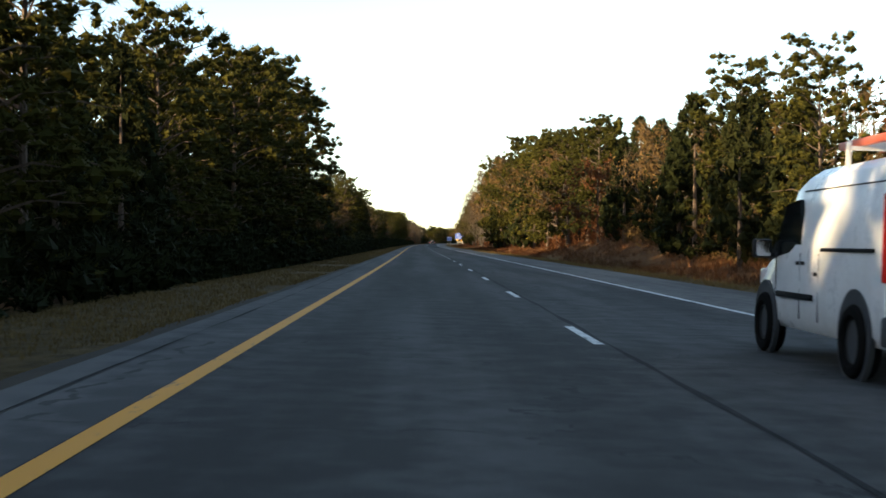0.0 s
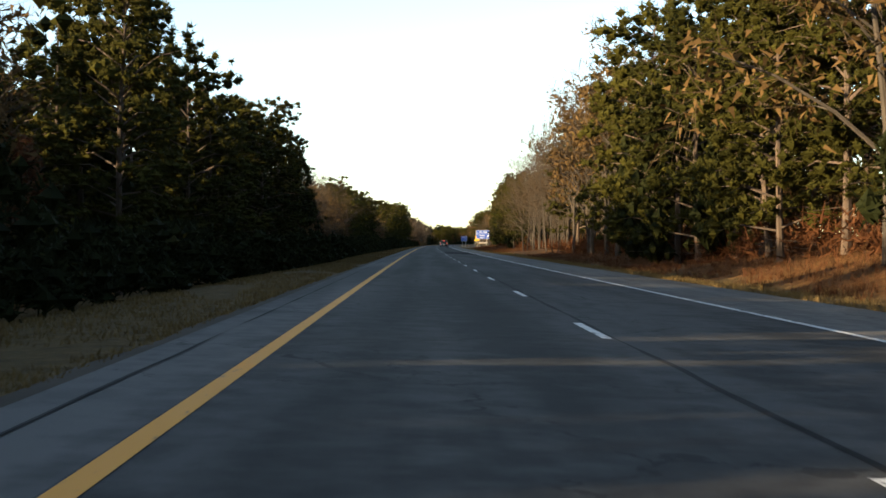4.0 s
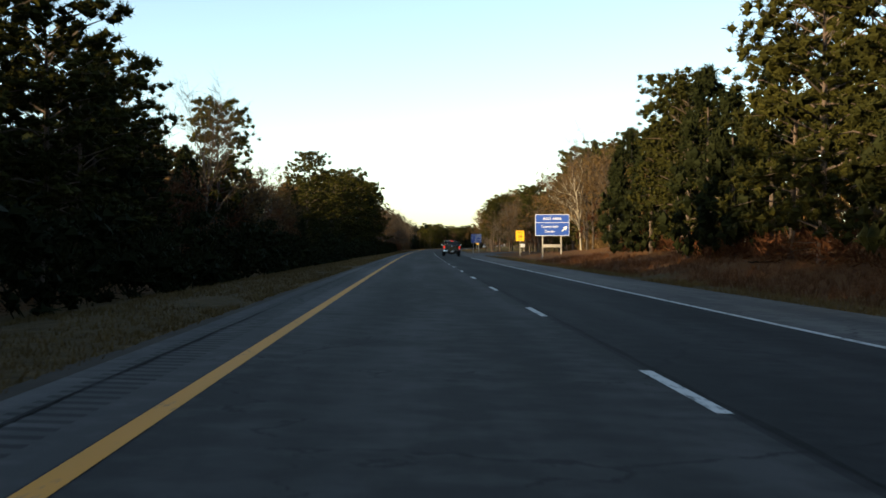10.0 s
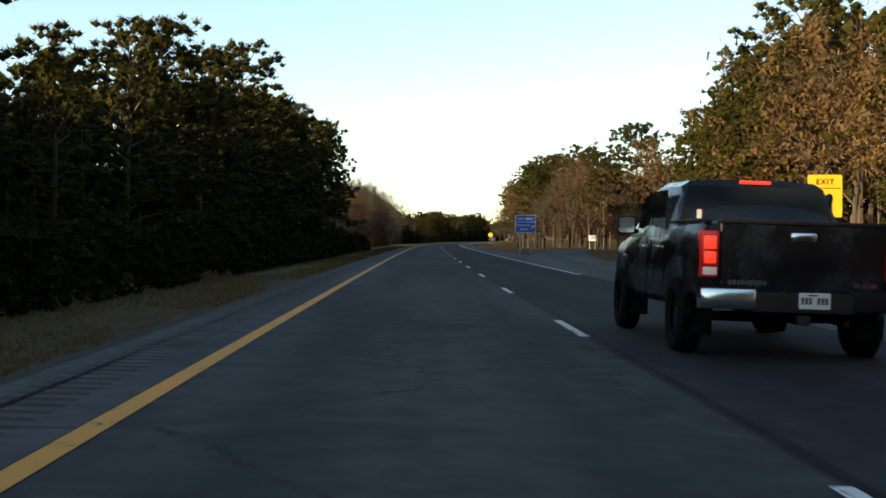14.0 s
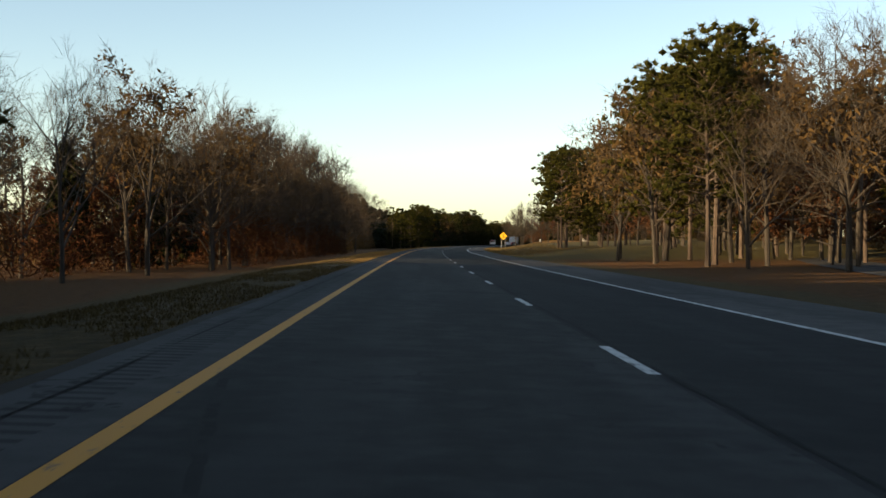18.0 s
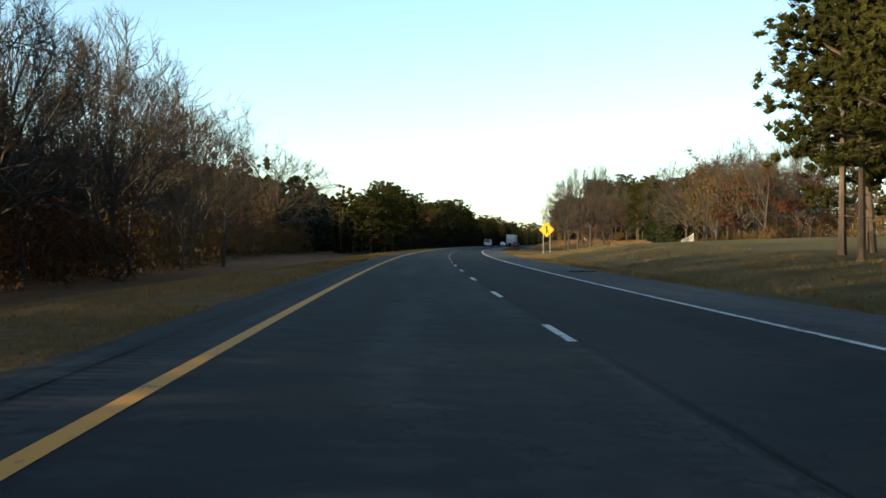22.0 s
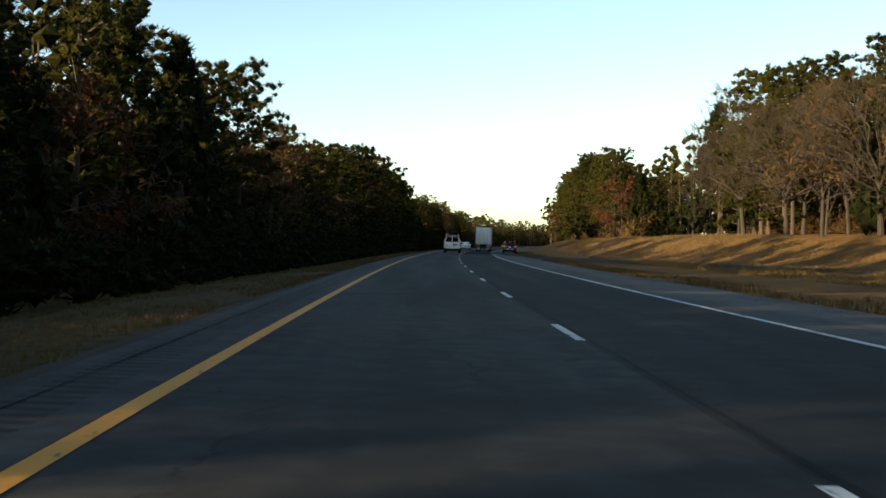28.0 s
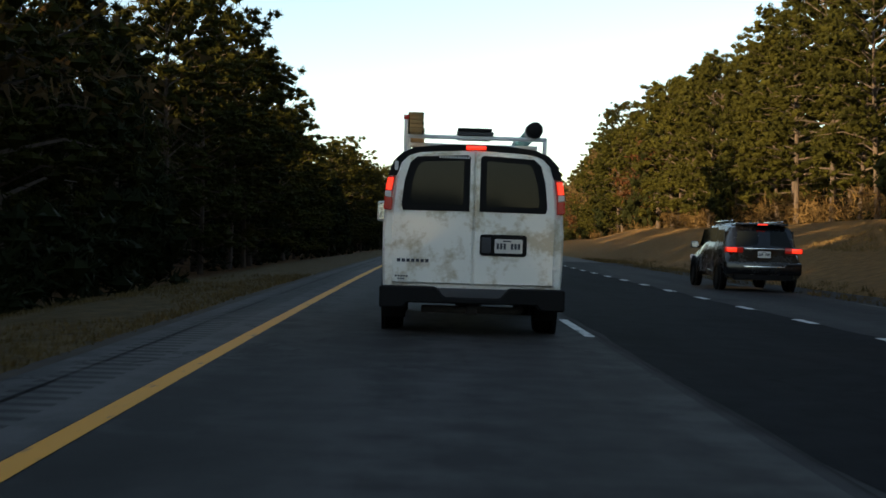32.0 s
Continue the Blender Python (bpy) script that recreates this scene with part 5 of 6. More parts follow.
def pickup():
    t = tagged(new("pickup_truck"), "black crew-cab pickup with chrome bumper corner and lit tail lamps", "pickup truck")

    def sec(top, wide, sill, roof=0.0):
        h = top - sill
        return [(x * wide, sill + z * h) for x, z in ((0.90, 0.0), (0.97, 0.10), (1.0, 0.35), (1.0, 0.62), (0.985, 0.85), (0.95 - roof * 0.03, 0.97), (0.86 - roof * 0.06, 1.0), (0.0, 1.0 + 0.02 * roof))]
    part("bed", hull("bed", [(0.14, sec(1.32, 0.985, 0.62)), (0.18, sec(1.34, 1.0, 0.58)), (1.75, sec(1.33, 1.0, 0.52))], BLACK_PAINT), t, "black pickup bed")
    part("body", hull("body", [(1.78, sec(1.24, 0.99, 0.45)), (3.9, sec(1.24, 1.0, 0.45)), (4.5, sec(1.22, 1.0, 0.5)), (5.5, sec(1.12, 0.97, 0.5)), (5.78, sec(0.98, 0.9, 0.5))], BLACK_PAINT), t)
    cab = lambda top, wide: [(x * wide, z if z < 1.3 else 1.24 + (z - 1.24) * (top - 1.24) / 0.62) for x, z in ((0.985, 1.20), (0.965, 1.28), (0.88, 1.62), (0.82, 1.78), (0.72, 1.845), (0.4, 1.865), (0.0, 1.87))]
    cabin = part("cabin", hull("cabin", [(1.80, cab(1.30, 0.995)), (1.95, cab(1.72, 0.97)), (2.08, cab(1.84, 0.97)), (3.3, cab(1.86, 0.985)), (3.65, cab(1.80, 0.975)), (4.25, cab(1.34, 0.98)), (4.4, cab(1.26, 0.98))], BLACK_PAINT), t)
    glass = slab("rear_window", [(-0.87, 1.30), (0.87, 1.30), (0.74, 1.79), (-0.74, 1.79)], "y", 0, 0.014, GLASS, 0)
    rw = part("rear_window", glass, cabin, "dark tinted rear window")
    rw.matrix_local = Matrix.Translation((0, 1.812, 0)) @ Matrix.Translation((0, 0, 1.3)) @ Matrix.Rotation(radians(-17), 4, "X") @ Matrix.Translation((0, 0, -1.3))
    part("high_brake_lamp", block("high_brake_lamp", (-0.17, 1.935, 1.80), (0.17, 1.985, 1.835), RED_LIT, 0.006), cabin)
    part("tailgate", slab("tailgate", round_rect(-0.80, 0.66, 0.80, 1.33, 0.02), "y", 0.09, 0.06, BLACK_PAINT, 0.012), t)
    part("tailgate_cap", block("tailgate_cap", (-0.82, 0.07, 1.325), (0.82, 0.17, 1.36), PLASTIC, 0.01), t)
    h = part("tailgate_handle", block("tailgate_handle", (-0.125, 0.065, 1.165), (0.125, 0.095, 1.25), CHROME, 0.014), t, "chrome tailgate handle")
    part("handle_recess", block("handle_recess", (-0.08, 0.058, 1.175), (0.08, 0.075, 1.205), PLASTIC, 0.006), h)
    bars(t, -0.72, -0.34, 0.735, 0.045, 0.082, GREY_PLASTIC, 9, "badge_bar")
    bars(t, 0.50, 0.74, 0.735, 0.04, 0.082, BADGE_RED, 3, "badge_bar")
    for side in (-1, 1):
        lamp = part("tail_lamp", block("tail_lamp", (side * 0.905 - 0.085, 0.06, 0.80), (side * 0.905 + 0.085, 0.24, 1.25), RED_DIM, 0.02), t)
        part("brake_light", block("brake_light", (side * 0.905 - 0.06, 0.05, 1.07), (side * 0.905 + 0.06, 0.08, 1.20), RED_LIT, 0.02), lamp, "lit red brake light")
        part("brake_light", block("brake_light", (side * 0.905 - 0.06, 0.05, 0.93), (side * 0.905 + 0.06, 0.08, 1.05), RED_LIT, 0.02), lamp, "lit red brake light")
        part("reversing_light", block("reversing_light", (side * 0.905 - 0.07, 0.052, 0.82), (side * 0.905 + 0.07, 0.08, 0.90), CLEAR_LAMP, 0.012), lamp)
        part("rear_bumper_corner", block("rear_bumper_corner", (0.46 if side > 0 else -1.0, 0.0, 0.50), (1.0 if side > 0 else -0.46, 0.22, 0.70), CHROME if side < 0 else PLASTIC, 0.03), t, "chrome bumper corner" if side < 0 else "dented dark bumper corner")
        part("bed_rail", block("bed_rail", (side * 0.93 - 0.06, 0.15, 1.335), (side * 0.93 + 0.06, 1.78, 1.365), PLASTIC if side < 0 else CHROME, 0.012), t)
        part("front_side_window", slab("front_side_window", [(3.02, 1.27), (4.05, 1.27), (3.60, 1.66), (3.06, 1.72)], "x", side * 0.925 - 0.012, 0.024, GLASS, 0), cabin)
        part("rear_side_window", slab("rear_side_window", [(2.10, 1.28), (2.94, 1.27), (2.97, 1.72), (2.22, 1.72)], "x", side * 0.925 - 0.012, 0.024, GLASS, 0), cabin)
        mirror(t, side * 1.13, 3.72, 1.34, PLASTIC, 0.24, 0.24)
        for y in (2.72, 3.72):
            part("door_handle", block("door_handle", (side * 1.0 - 0.02, y - 0.5, 1.06), (side * 1.0 + 0.02, y - 0.34, 1.10), CHROME, 0.01), t)
        for y in (1.95, 2.98, 4.08):
            part("door_seam", block("door_seam", (side * 0.998 - 0.004, y, 0.55), (side * 0.998 + 0.004, y + 0.012, 1.2), PLASTIC, 0), t)
        for y in (1.12, 4.77):
            wheel(t, side * 0.925, y, 0.39, 0.26, RIM, 6)
            bm_arch = lathe("wheel_arch", [(-0.03, 0.39), (-0.05, 0.52), (0.03, 0.50), (0.02, 0.39)], BLACK_PAINT)
            part("wheel_arch", bm_arch, t).location = (side * 0.975, y, 0.46)
            part("mud_flap", block("mud_flap", (side * 0.87 - 0.14, y - 0.46, 0.20), (side * 0.87 + 0.14, y - 0.44, 0.52), RUBBER, 0.004), t)
        part("front_lamp", block("front_lamp", (side * 0.75 - 0.15, 5.68, 0.85), (side * 0.75 + 0.15, 5.77, 1.02), CLEAR_LAMP, 0.02), t)
    part("rear_bumper", block("rear_bumper", (-0.50, 0.01, 0.48), (0.50, 0.22, 0.67), DARK_STEEL, 0.02), t, "dark battered middle of the bumper")
    number_plate(t, 0.10, 0.60, 0.0)
    part("hitch", block("hitch", (-0.05, 0.02, 0.36), (0.07, 0.3, 0.46), DARK_STEEL, 0.012), t)
    part("axle", lathe("axle", [(-0.7, 0.05), (-0.16, 0.06), (-0.12, 0.15), (0.12, 0.15), (0.16, 0.06), (0.7, 0.05)], DARK_STEEL, 12), t).location = (0, 1.12, 0.38)
    part("exhaust", lathe("exhaust", [(0.25, 0.035), (1.6, 0.035)], DARK_STEEL, 10, "y"), t).location = (0.5, 0, 0.38)
    part("frame_rail", block("frame_rail", (-0.45, 0.3, 0.45), (0.45, 5.2, 0.6), DARK_STEEL, 0.01), t)
    part("windscreen", slab("windscreen", [(-0.78, 1.28), (0.78, 1.28), (0.66, 1.72), (-0.66, 1.72)], "y", 3.98, 0.014, GLASS, 0), cabin)
    part("grille", block("grille", (-0.55, 5.70, 0.7), (0.55, 5.80, 1.0), CHROME, 0.02), t)
    part("sticker", slab("sticker", round_rect(-0.67, 1.40, -0.62, 1.50, 0.015), "y", 1.80, 0.01, PLATE, 0), cabin, "small white window sticker")
    return t


def small_van():
    t = tagged(new("compact_van"), "white high-roof compact van with grey plastic wheel-arch trims", "van")

    def sec(top, wide=1.0, sill=0.30):
        k = (top - sill) / (2.0 - sill)
        return [(x * wide, sill + (z - 0.30) * k) for x, z in ((0.82, 0.30), (0.885, 0.40), (0.90, 0.75), (0.895, 1.05), (0.865, 1.35), (0.815, 1.68), (0.76, 1.86), (0.62, 1.96), (0.3, 1.995), (0.0, 2.0))]
    part("body", hull("body", [(0.08, sec(1.92, 0.97)), (0.2, sec(1.99)), (2.6, sec(1.97)), (3.0, sec(1.86, 0.99)), (3.45, sec(1.42, 0.99)), (3.7, sec(1.17, 0.98)), (4.1, sec(1.04, 0.96)), (4.27, sec(0.86, 0.86))], WHITE_PAINT), t)
    for side in (-1, 1):
        win = [(2.42, 1.12), (3.30, 1.04), (3.34, 1.14), (2.98, 1.58), (2.50, 1.62)]
        part("front_side_window", slab("front_side_window", win, "x", side * 0.862 - 0.02, 0.04, GLASS, 0), t)
        part("quarter_window", slab("quarter_window", [(3.30, 1.04), (3.62, 1.0), (3.36, 1.2)], "x", side * 0.872 - 0.012, 0.024, PLASTIC, 0), t)
        part("rub_strip", block("rub_strip", (side * 0.895 - 0.02, 1.95, 0.62), (side * 0.895 + 0.025, 3.2, 0.68), PLASTIC, 0.01), t)
        part("sliding_rail", block("sliding_rail", (side * 0.885 - 0.02, 0.3, 1.10), (side * 0.885 + 0.014, 1.75, 1.135), PLASTIC, 0.006), t)
        for y in (1.80, 2.40, 3.28):
            part("door_seam", block("door_seam", (side * 0.893 - 0.006, y, 0.42), (side * 0.893 + 0.006, y + 0.01, 1.08), GREY_PLASTIC, 0), t)
        for y, z in ((2.50, 0.96), (2.33, 0.96), (1.9, 0.86)):
            part("door_handle", block("door_handle", (side * 0.895 - 0.01, y - 0.07, z), (side * 0.895 + 0.03, y + 0.05, z + 0.04), PLASTIC, 0.01), t)
        mirror(t, side * 1.02, 3.32, 1.12, PLASTIC, 0.2, 0.2)
        for y in (0.72, 3.63):
            wheel(t, side * 0.845, y, 0.325, 0.2, DARK_STEEL, 9)
            part("arch_trim", lathe("arch_trim", [(-0.02, 0.335), (-0.03, 0.425), (0.025, 0.415), (0.025, 0.335)], GREY_PLASTIC), t, "grey plastic wheel-arch trim").location = (side * 0.88, y, 0.36)
        part("tail_lamp", block("tail_lamp", (side * 0.83 - 0.06, 0.05, 0.85), (side * 0.83 + 0.06, 0.14, 1.6), RED_DIM, 0.02), t)
        part("front_lamp", block("front_lamp", (side * 0.68 - 0.15, 3.98, 0.68), (side * 0.68 + 0.15, 4.2, 0.90), CLEAR_LAMP, 0.04), t)
        part("roof_groove", block("roof_groove", (side * 0.80 - 0.01, 0.3, 1.70), (side * 0.80 + 0.012, 2.6, 1.715), GREY_PLASTIC, 0), t)
    part("windscreen", slab("windscreen", [(-0.72, 1.18), (0.72, 1.18), (0.64, 1.72), (-0.64, 1.72)], "y", 3.34, 0.012, GLASS, 0), t)
    part("front_bumper", block("front_bumper", (-0.85, 4.1, 0.28), (0.85, 4.3, 0.55), GREY_PLASTIC, 0.05), t)
    part("rear_bumper", block("rear_bumper", (-0.88, 0.0, 0.32), (0.88, 0.16, 0.58), GREY_PLASTIC, 0.04), t)
    for y in (0.3, 1.6):
        part("crossbar", block("crossbar", (-0.72, y, 2.06), (0.72, y + 0.05, 2.10), SILVER, 0.008), t)
        for side in (-1, 1):
            part("rack_post", block("rack_post", (side * 0.7 - 0.02, y, 1.85), (side * 0.7 + 0.02, y + 0.05, 2.14), SILVER, 0.006), t)
    return t


def suv():
    t = tagged(new("suv"), "black crossover SUV with lit wide tail lamps and roof rails", "suv")

    def sec(top, wide=1.0, sill=0.32):
        k = (top - sill) / (1.66 - sill)
        return [(x * wide, sill + (z - 0.32) * k) for x, z in ((0.82, 0.32), (0.90, 0.42), (0.925, 0.70), (0.92, 0.95), (0.875, 1.10), (0.80, 1.40), (0.73, 1.58), (0.58, 1.645), (0.0, 1.67))]
    part("body", hull("body", [(0.08, sec(1.02, 0.96)), (0.16, sec(1.12, 0.985)), (0.45, sec(1.60, 0.97)), (0.75, sec(1.66)), (2.6, sec(1.66)), (3.1, sec(1.50, 0.99)), (3.65, sec(1.10, 0.99)), (4.4, sec(0.98, 0.96)), (4.85, sec(0.80, 0.86))], BLACK_PAINT), t)
    rw = part("rear_window", slab("rear_window", [(-0.68, 1.08), (0.68, 1.08), (0.58, 1.52), (-0.58, 1.52)], "y", 0, 0.014, GLASS, 0), t)
    rw.matrix_local = Matrix.Translation((0, 0.135, 0)) @ Matrix.Translation((0, 0, 1.08)) @ Matrix.Rotation(radians(-31), 4, "X") @ Matrix.Translation((0, 0, -1.08))
    part("spoiler", block("spoiler", (-0.62, 0.30, 1.60), (0.62, 0.7, 1.65), BLACK_PAINT, 0.02), t)
    part("high_brake_lamp", block("high_brake_lamp", (-0.12, 0.285, 1.605), (0.12, 0.31, 1.635), RED_LIT, 0.006), t)
    for side in (-1, 1):
        lamp = part("tail_lamp", block("tail_lamp", (0.50 if side > 0 else -0.93, 0.05, 0.93), (0.93 if side > 0 else -0.50, 0.22, 1.07), RED_DIM, 0.03), t)
        part("brake_light", block("brake_light", (side * 0.78 - 0.12, 0.04, 0.95), (side * 0.78 + 0.12, 0.07, 1.05), RED_LIT, 0.02), lamp, "lit red brake light")
        part("reflector", block("reflector", (side * 0.80 - 0.08, 0.02, 0.52), (side * 0.80 + 0.08, 0.05, 0.57), RED_DIM, 0.008), t)
        for y0, y1, top in ((0.62, 1.25, 1.48), (1.32, 2.2, 1.54), (2.27, 3.2, 1.50)):
            part("side_window", slab("side_window", [(y0, 1.07), (y1 + (0.25 if y0 > 2 else 0), 1.07), (y1 - (0.25 if y0 > 2 else 0), top), (y0 + 0.05, top)], "x", side * 0.84 - 0.016, 0.032, GLASS, 0), t)
        part("roof_rail", block("roof_rail", (side * 0.62 - 0.02, 0.8, 1.68), (side * 0.62 + 0.02, 2.6, 1.72), CHROME, 0.01), t)
        part("sill_trim", block("sill_trim", (side * 0.915 - 0.02, 1.3, 0.44), (side * 0.915 + 0.02, 3.3, 0.47), CHROME, 0.006), t)
        mirror(t, side * 1.04, 3.15, 1.10, BLACK_PAINT, 0.2, 0.17)
        for y in (0.95, 3.85):
            wheel(t, side * 0.85, y, 0.35, 0.225, RIM, 5)
            part("wheel_arch", lathe("wheel_arch", [(-0.02, 0.36), (-0.03, 0.44), (0.02, 0.43), (0.02, 0.36)], PLASTIC), t).location = (side * 0.90, y, 0.37)
        part("front_lamp", block("front_lamp", (side * 0.7 - 0.15, 4.6, 0.66), (side * 0.7 + 0.15, 4.8, 0.82), CLEAR_LAMP, 0.03), t)
    part("rear_bumper", block("rear_bumper", (-0.91, 0.0, 0.42), (0.91, 0.2, 0.72), BLACK_PAINT, 0.05), t)
    part("bumper_chrome", block("bumper_chrome", (-0.5, -0.012, 0.585), (0.5, 0.02, 0.62), CHROME, 0.006), t)
    part("under_bumper", block("under_bumper", (-0.7, 0.05, 0.28), (0.7, 0.25, 0.44), PLASTIC, 0.03), t)
    part("chrome_bar", block("chrome_bar", (-0.48, 0.035, 1.02), (0.48, 0.07, 1.05), CHROME, 0.008), t)
    number_plate(t, 0.0, 0.90, 0.05)
    part("windscreen", slab("windscreen", [(-0.74, 1.1), (0.74, 1.1), (0.62, 1.5), (-0.62, 1.5)], "y", 3.45, 0.012, GLASS, 0), t)
    return t


def sedan():
    t = tagged(new("sedan"), "white saloon car with dark windows", "car")

    def sec(top, wide=1.0, sill=0.26):
        k = (top - sill) / (1.0 - sill)
        return [(x * wide, sill + (z - 0.26) * k) for x, z in ((0.80, 0.26), (0.88, 0.36), (0.905, 0.62), (0.89, 0.84), (0.84, 0.95), (0.7, 0.99), (0.0, 1.0))]
    part("body", hull("body", [(0.06, sec(0.90, 0.96)), (0.2, sec(1.0)), (1.0, sec(1.02)), (3.4, sec(0.98)), (4.3, sec(0.88, 0.96)), (4.75, sec(0.66, 0.86))], WHITE_PAINT), t)
    top = lambda z, w: [(0.80 * w, 0.95), (0.78 * w, 1.02), (0.70 * w, 0.95 + (z - 0.95) * 0.75), (0.60 * w, z - 0.02), (0.3 * w, z), (0.0, z)]
    part("roof", hull("roof", [(0.75, top(1.02, 1)), (1.45, top(1.40, 0.97)), (2.4, top(1.45, 0.98)), (3.3, top(1.04, 1))], WHITE_PAINT), t)
    rw = part("rear_window", slab("rear_window", [(-0.66, 0), (0.66, 0), (0.54, 0.62), (-0.54, 0.62)], "y", 0, 0.012, GLASS, 0), t)
    rw.matrix_local = Matrix.Translation((0, 0.80, 1.03)) @ Matrix.Rotation(radians(-60), 4, "X")
    for side in (-1, 1):
        part("side_window", slab("side_window", [(1.2, 1.03), (3.05, 1.03), (2.45, 1.38), (1.55, 1.36)], "x", side * 0.735 - 0.03, 0.06, GLASS, 0), t)
        part("tail_lamp", block("tail_lamp", (side * 0.74 - 0.13, 0.03, 0.70), (side * 0.74 + 0.13, 0.14, 0.86), RED_DIM, 0.02), t)
        mirror(t, side * 0.98, 2.95, 1.02, WHITE_PAINT, 0.18, 0.13)
        for y in (0.98, 3.72):
            wheel(t, side * 0.78, y, 0.32, 0.2, STEEL, 5)
    part("rear_bumper", block("rear_bumper", (-0.87, 0.0, 0.36), (0.87, 0.2, 0.60), WHITE_PAINT, 0.05), t)
    part("under_bumper", block("under_bumper", (-0.8, 0.03, 0.24), (0.8, 0.2, 0.38), PLASTIC, 0.03), t)
    number_plate(t, 0.0, 0.78, 0.03)
    return t


def box_truck():
    t = tagged(new("semi_trailer"), "tall white box semi-trailer with a dark underride bar", "truck")
    part("box", block("box", (-1.29, 0.0, 1.15), (1.29, 15.5, 4.05), TRAILER_WHITE, 0.03), t)
    for side in (-1, 1):
        d = part("rear_door", block("rear_door", (0.012 if side > 0 else -1.22, -0.03, 1.25), (1.22 if side > 0 else -0.012, 0.01, 3.95), TRAILER_WHITE, 0.01), t)
        for x in (0.25, 0.75):
            part("lock_rod", block("lock_rod", (side * x - 0.015, -0.06, 1.2), (side * x + 0.015, -0.03, 4.0), STEEL, 0.004), d)
        part("tail_lamp", block("tail_lamp", (side * 1.0 - 0.14, -0.04, 1.02), (side * 1.0 + 0.14, 0.02, 1.12), RED_DIM, 0.01), t)
        part("underride_post", block("underride_post", (side * 0.5 - 0.05, 0.0, 0.5), (side * 0.5 + 0.05, 0.1, 1.15), DARK_STEEL, 0.01), t)
        part("mud_flap", block("mud_flap", (side * 0.9 - 0.3, 1.0, 0.25), (side * 0.9 + 0.3, 1.02, 1.0), PLATE, 0.004), t, "white mud flap")
        for y in (1.7, 2.95, 12.5, 13.8, 17.8):
            wheel(t, side * 1.02, y, 0.5, 0.5 if y < 15 else 0.3, STEEL, 8)
    part("underride_bar", block("underride_bar", (-1.2, -0.02, 0.5), (1.2, 0.08, 0.62), DARK_STEEL, 0.01), t)
    part("chassis", block("chassis", (-0.5, 0.2, 0.85), (0.5, 18.2, 1.15), DARK_STEEL, 0.02), t)
    part("cab", block("cab", (-1.22, 15.9, 0.9), (1.22, 18.6, 3.7), TRAILER_WHITE, 0.15), t)
    return t


park(work_van(), 1159.8, 2.315, 0.0)
# what is tied on the van's rack
VAN_S, VAN_U = 1159.8, 2.315
rack_pose = pose(*along(VAN_S, VAN_U), -CROSS * VAN_U, 0, math.degrees(math.atan(CROSS)), math.degrees(heading(VAN_S)))


def rack_load(name, mesh_parts, label, category):
    top = tagged(new(name), label, category)
    top.matrix_world = rack_pose
    for nm, me, at in mesh_parts:
        p = part(nm, me, top)
        p.matrix_local = at
    return top


rack_load("timber", [("board", block("board", (-0.74, 0.25, 2.232 + 0.045 * i), (-0.60 + 0.012 * (i % 2), 3.1 + 0.1 * i, 2.272 + 0.045 * i), CARD, 0.004), Matrix()) for i in range(5)], "stack of orange-brown boards strapped on a van rack", "timber")
rack_load("tool_case", [("case", block("case", (-0.19, 0.40, 2.228), (0.20, 1.3, 2.27), GREY_PLASTIC, 0.008), Matrix()), ("case_lid", block("case_lid", (-0.20, 0.38, 2.272), (0.18, 1.2, 2.305), PLASTIC, 0.008), Matrix())], "flat dark case lying on the van rack", "case")
rack_load("pipe_tube", [("tube", lathe("tube", [(0.45, 0.075), (3.4, 0.075)], TEAL, 18, "y"), Matrix.Translation((0.66, 0, 2.305))), ("end_cap", lathe("end_cap", [(0.36, 0.05), (0.38, 0.09), (0.52, 0.095), (0.54, 0.075)], PLASTIC, 18, "y"), Matrix.Translation((0.66, 0, 2.305)))],
          "teal pipe-carrier tube with a black end cap", "tube")
rack_load("rack_strap", [("strap", block("strap", (-0.76, y, 2.225), (-0.585, y + 0.04, 2.475), PLASTIC, 0.004), Matrix()) for y in (0.52, 2.6)], "black ratchet straps round stacked boards", "strap")
rack_load("pipe_clamp", [("clamp", lathe("clamp", [(y, 0.082), (y, 0.10), (y + 0.06, 0.10), (y + 0.06, 0.082)], STEEL, 18, "y"), Matrix.Translation((0.66, 0, 2.305))) for y in (0.62, 2.9)], "steel clamps holding a pipe tube", "clamp")
park(pickup(), 511.45, 5.42)
cv = park(small_van(), 10.5, 6.37)
# a ladder on the compact van
lad_s, lad_u = 10.5, 6.37
lad = tagged(new("ladder"), "orange-red ladder lying on a van roof rack", "ladder")
lad.matrix_world = pose(*along(lad_s, lad_u), -CROSS * lad_u, 0, math.degrees(math.atan(CROSS)), math.degrees(heading(lad_s)))
LADDER = plain("red_ladder", (0.42, 0.09, 0.05), 0.5)
for x in (-0.55, -0.15):
    part("stile", block("stile", (x - 0.03, -0.3, 2.105), (x + 0.03, 2.3, 2.18), LADDER, 0.008), lad)
for i in range(10):
    part("rung", block("rung", (-0.55, -0.2 + 0.27 * i, 2.125), (-0.15, -0.165 + 0.27 * i, 2.16), SILVER, 0.006), lad)
park(suv(), 1176.6, 9.80)
park(sedan(), 1236.0, 1.9)
park(box_truck(), 1222.0, 5.5)


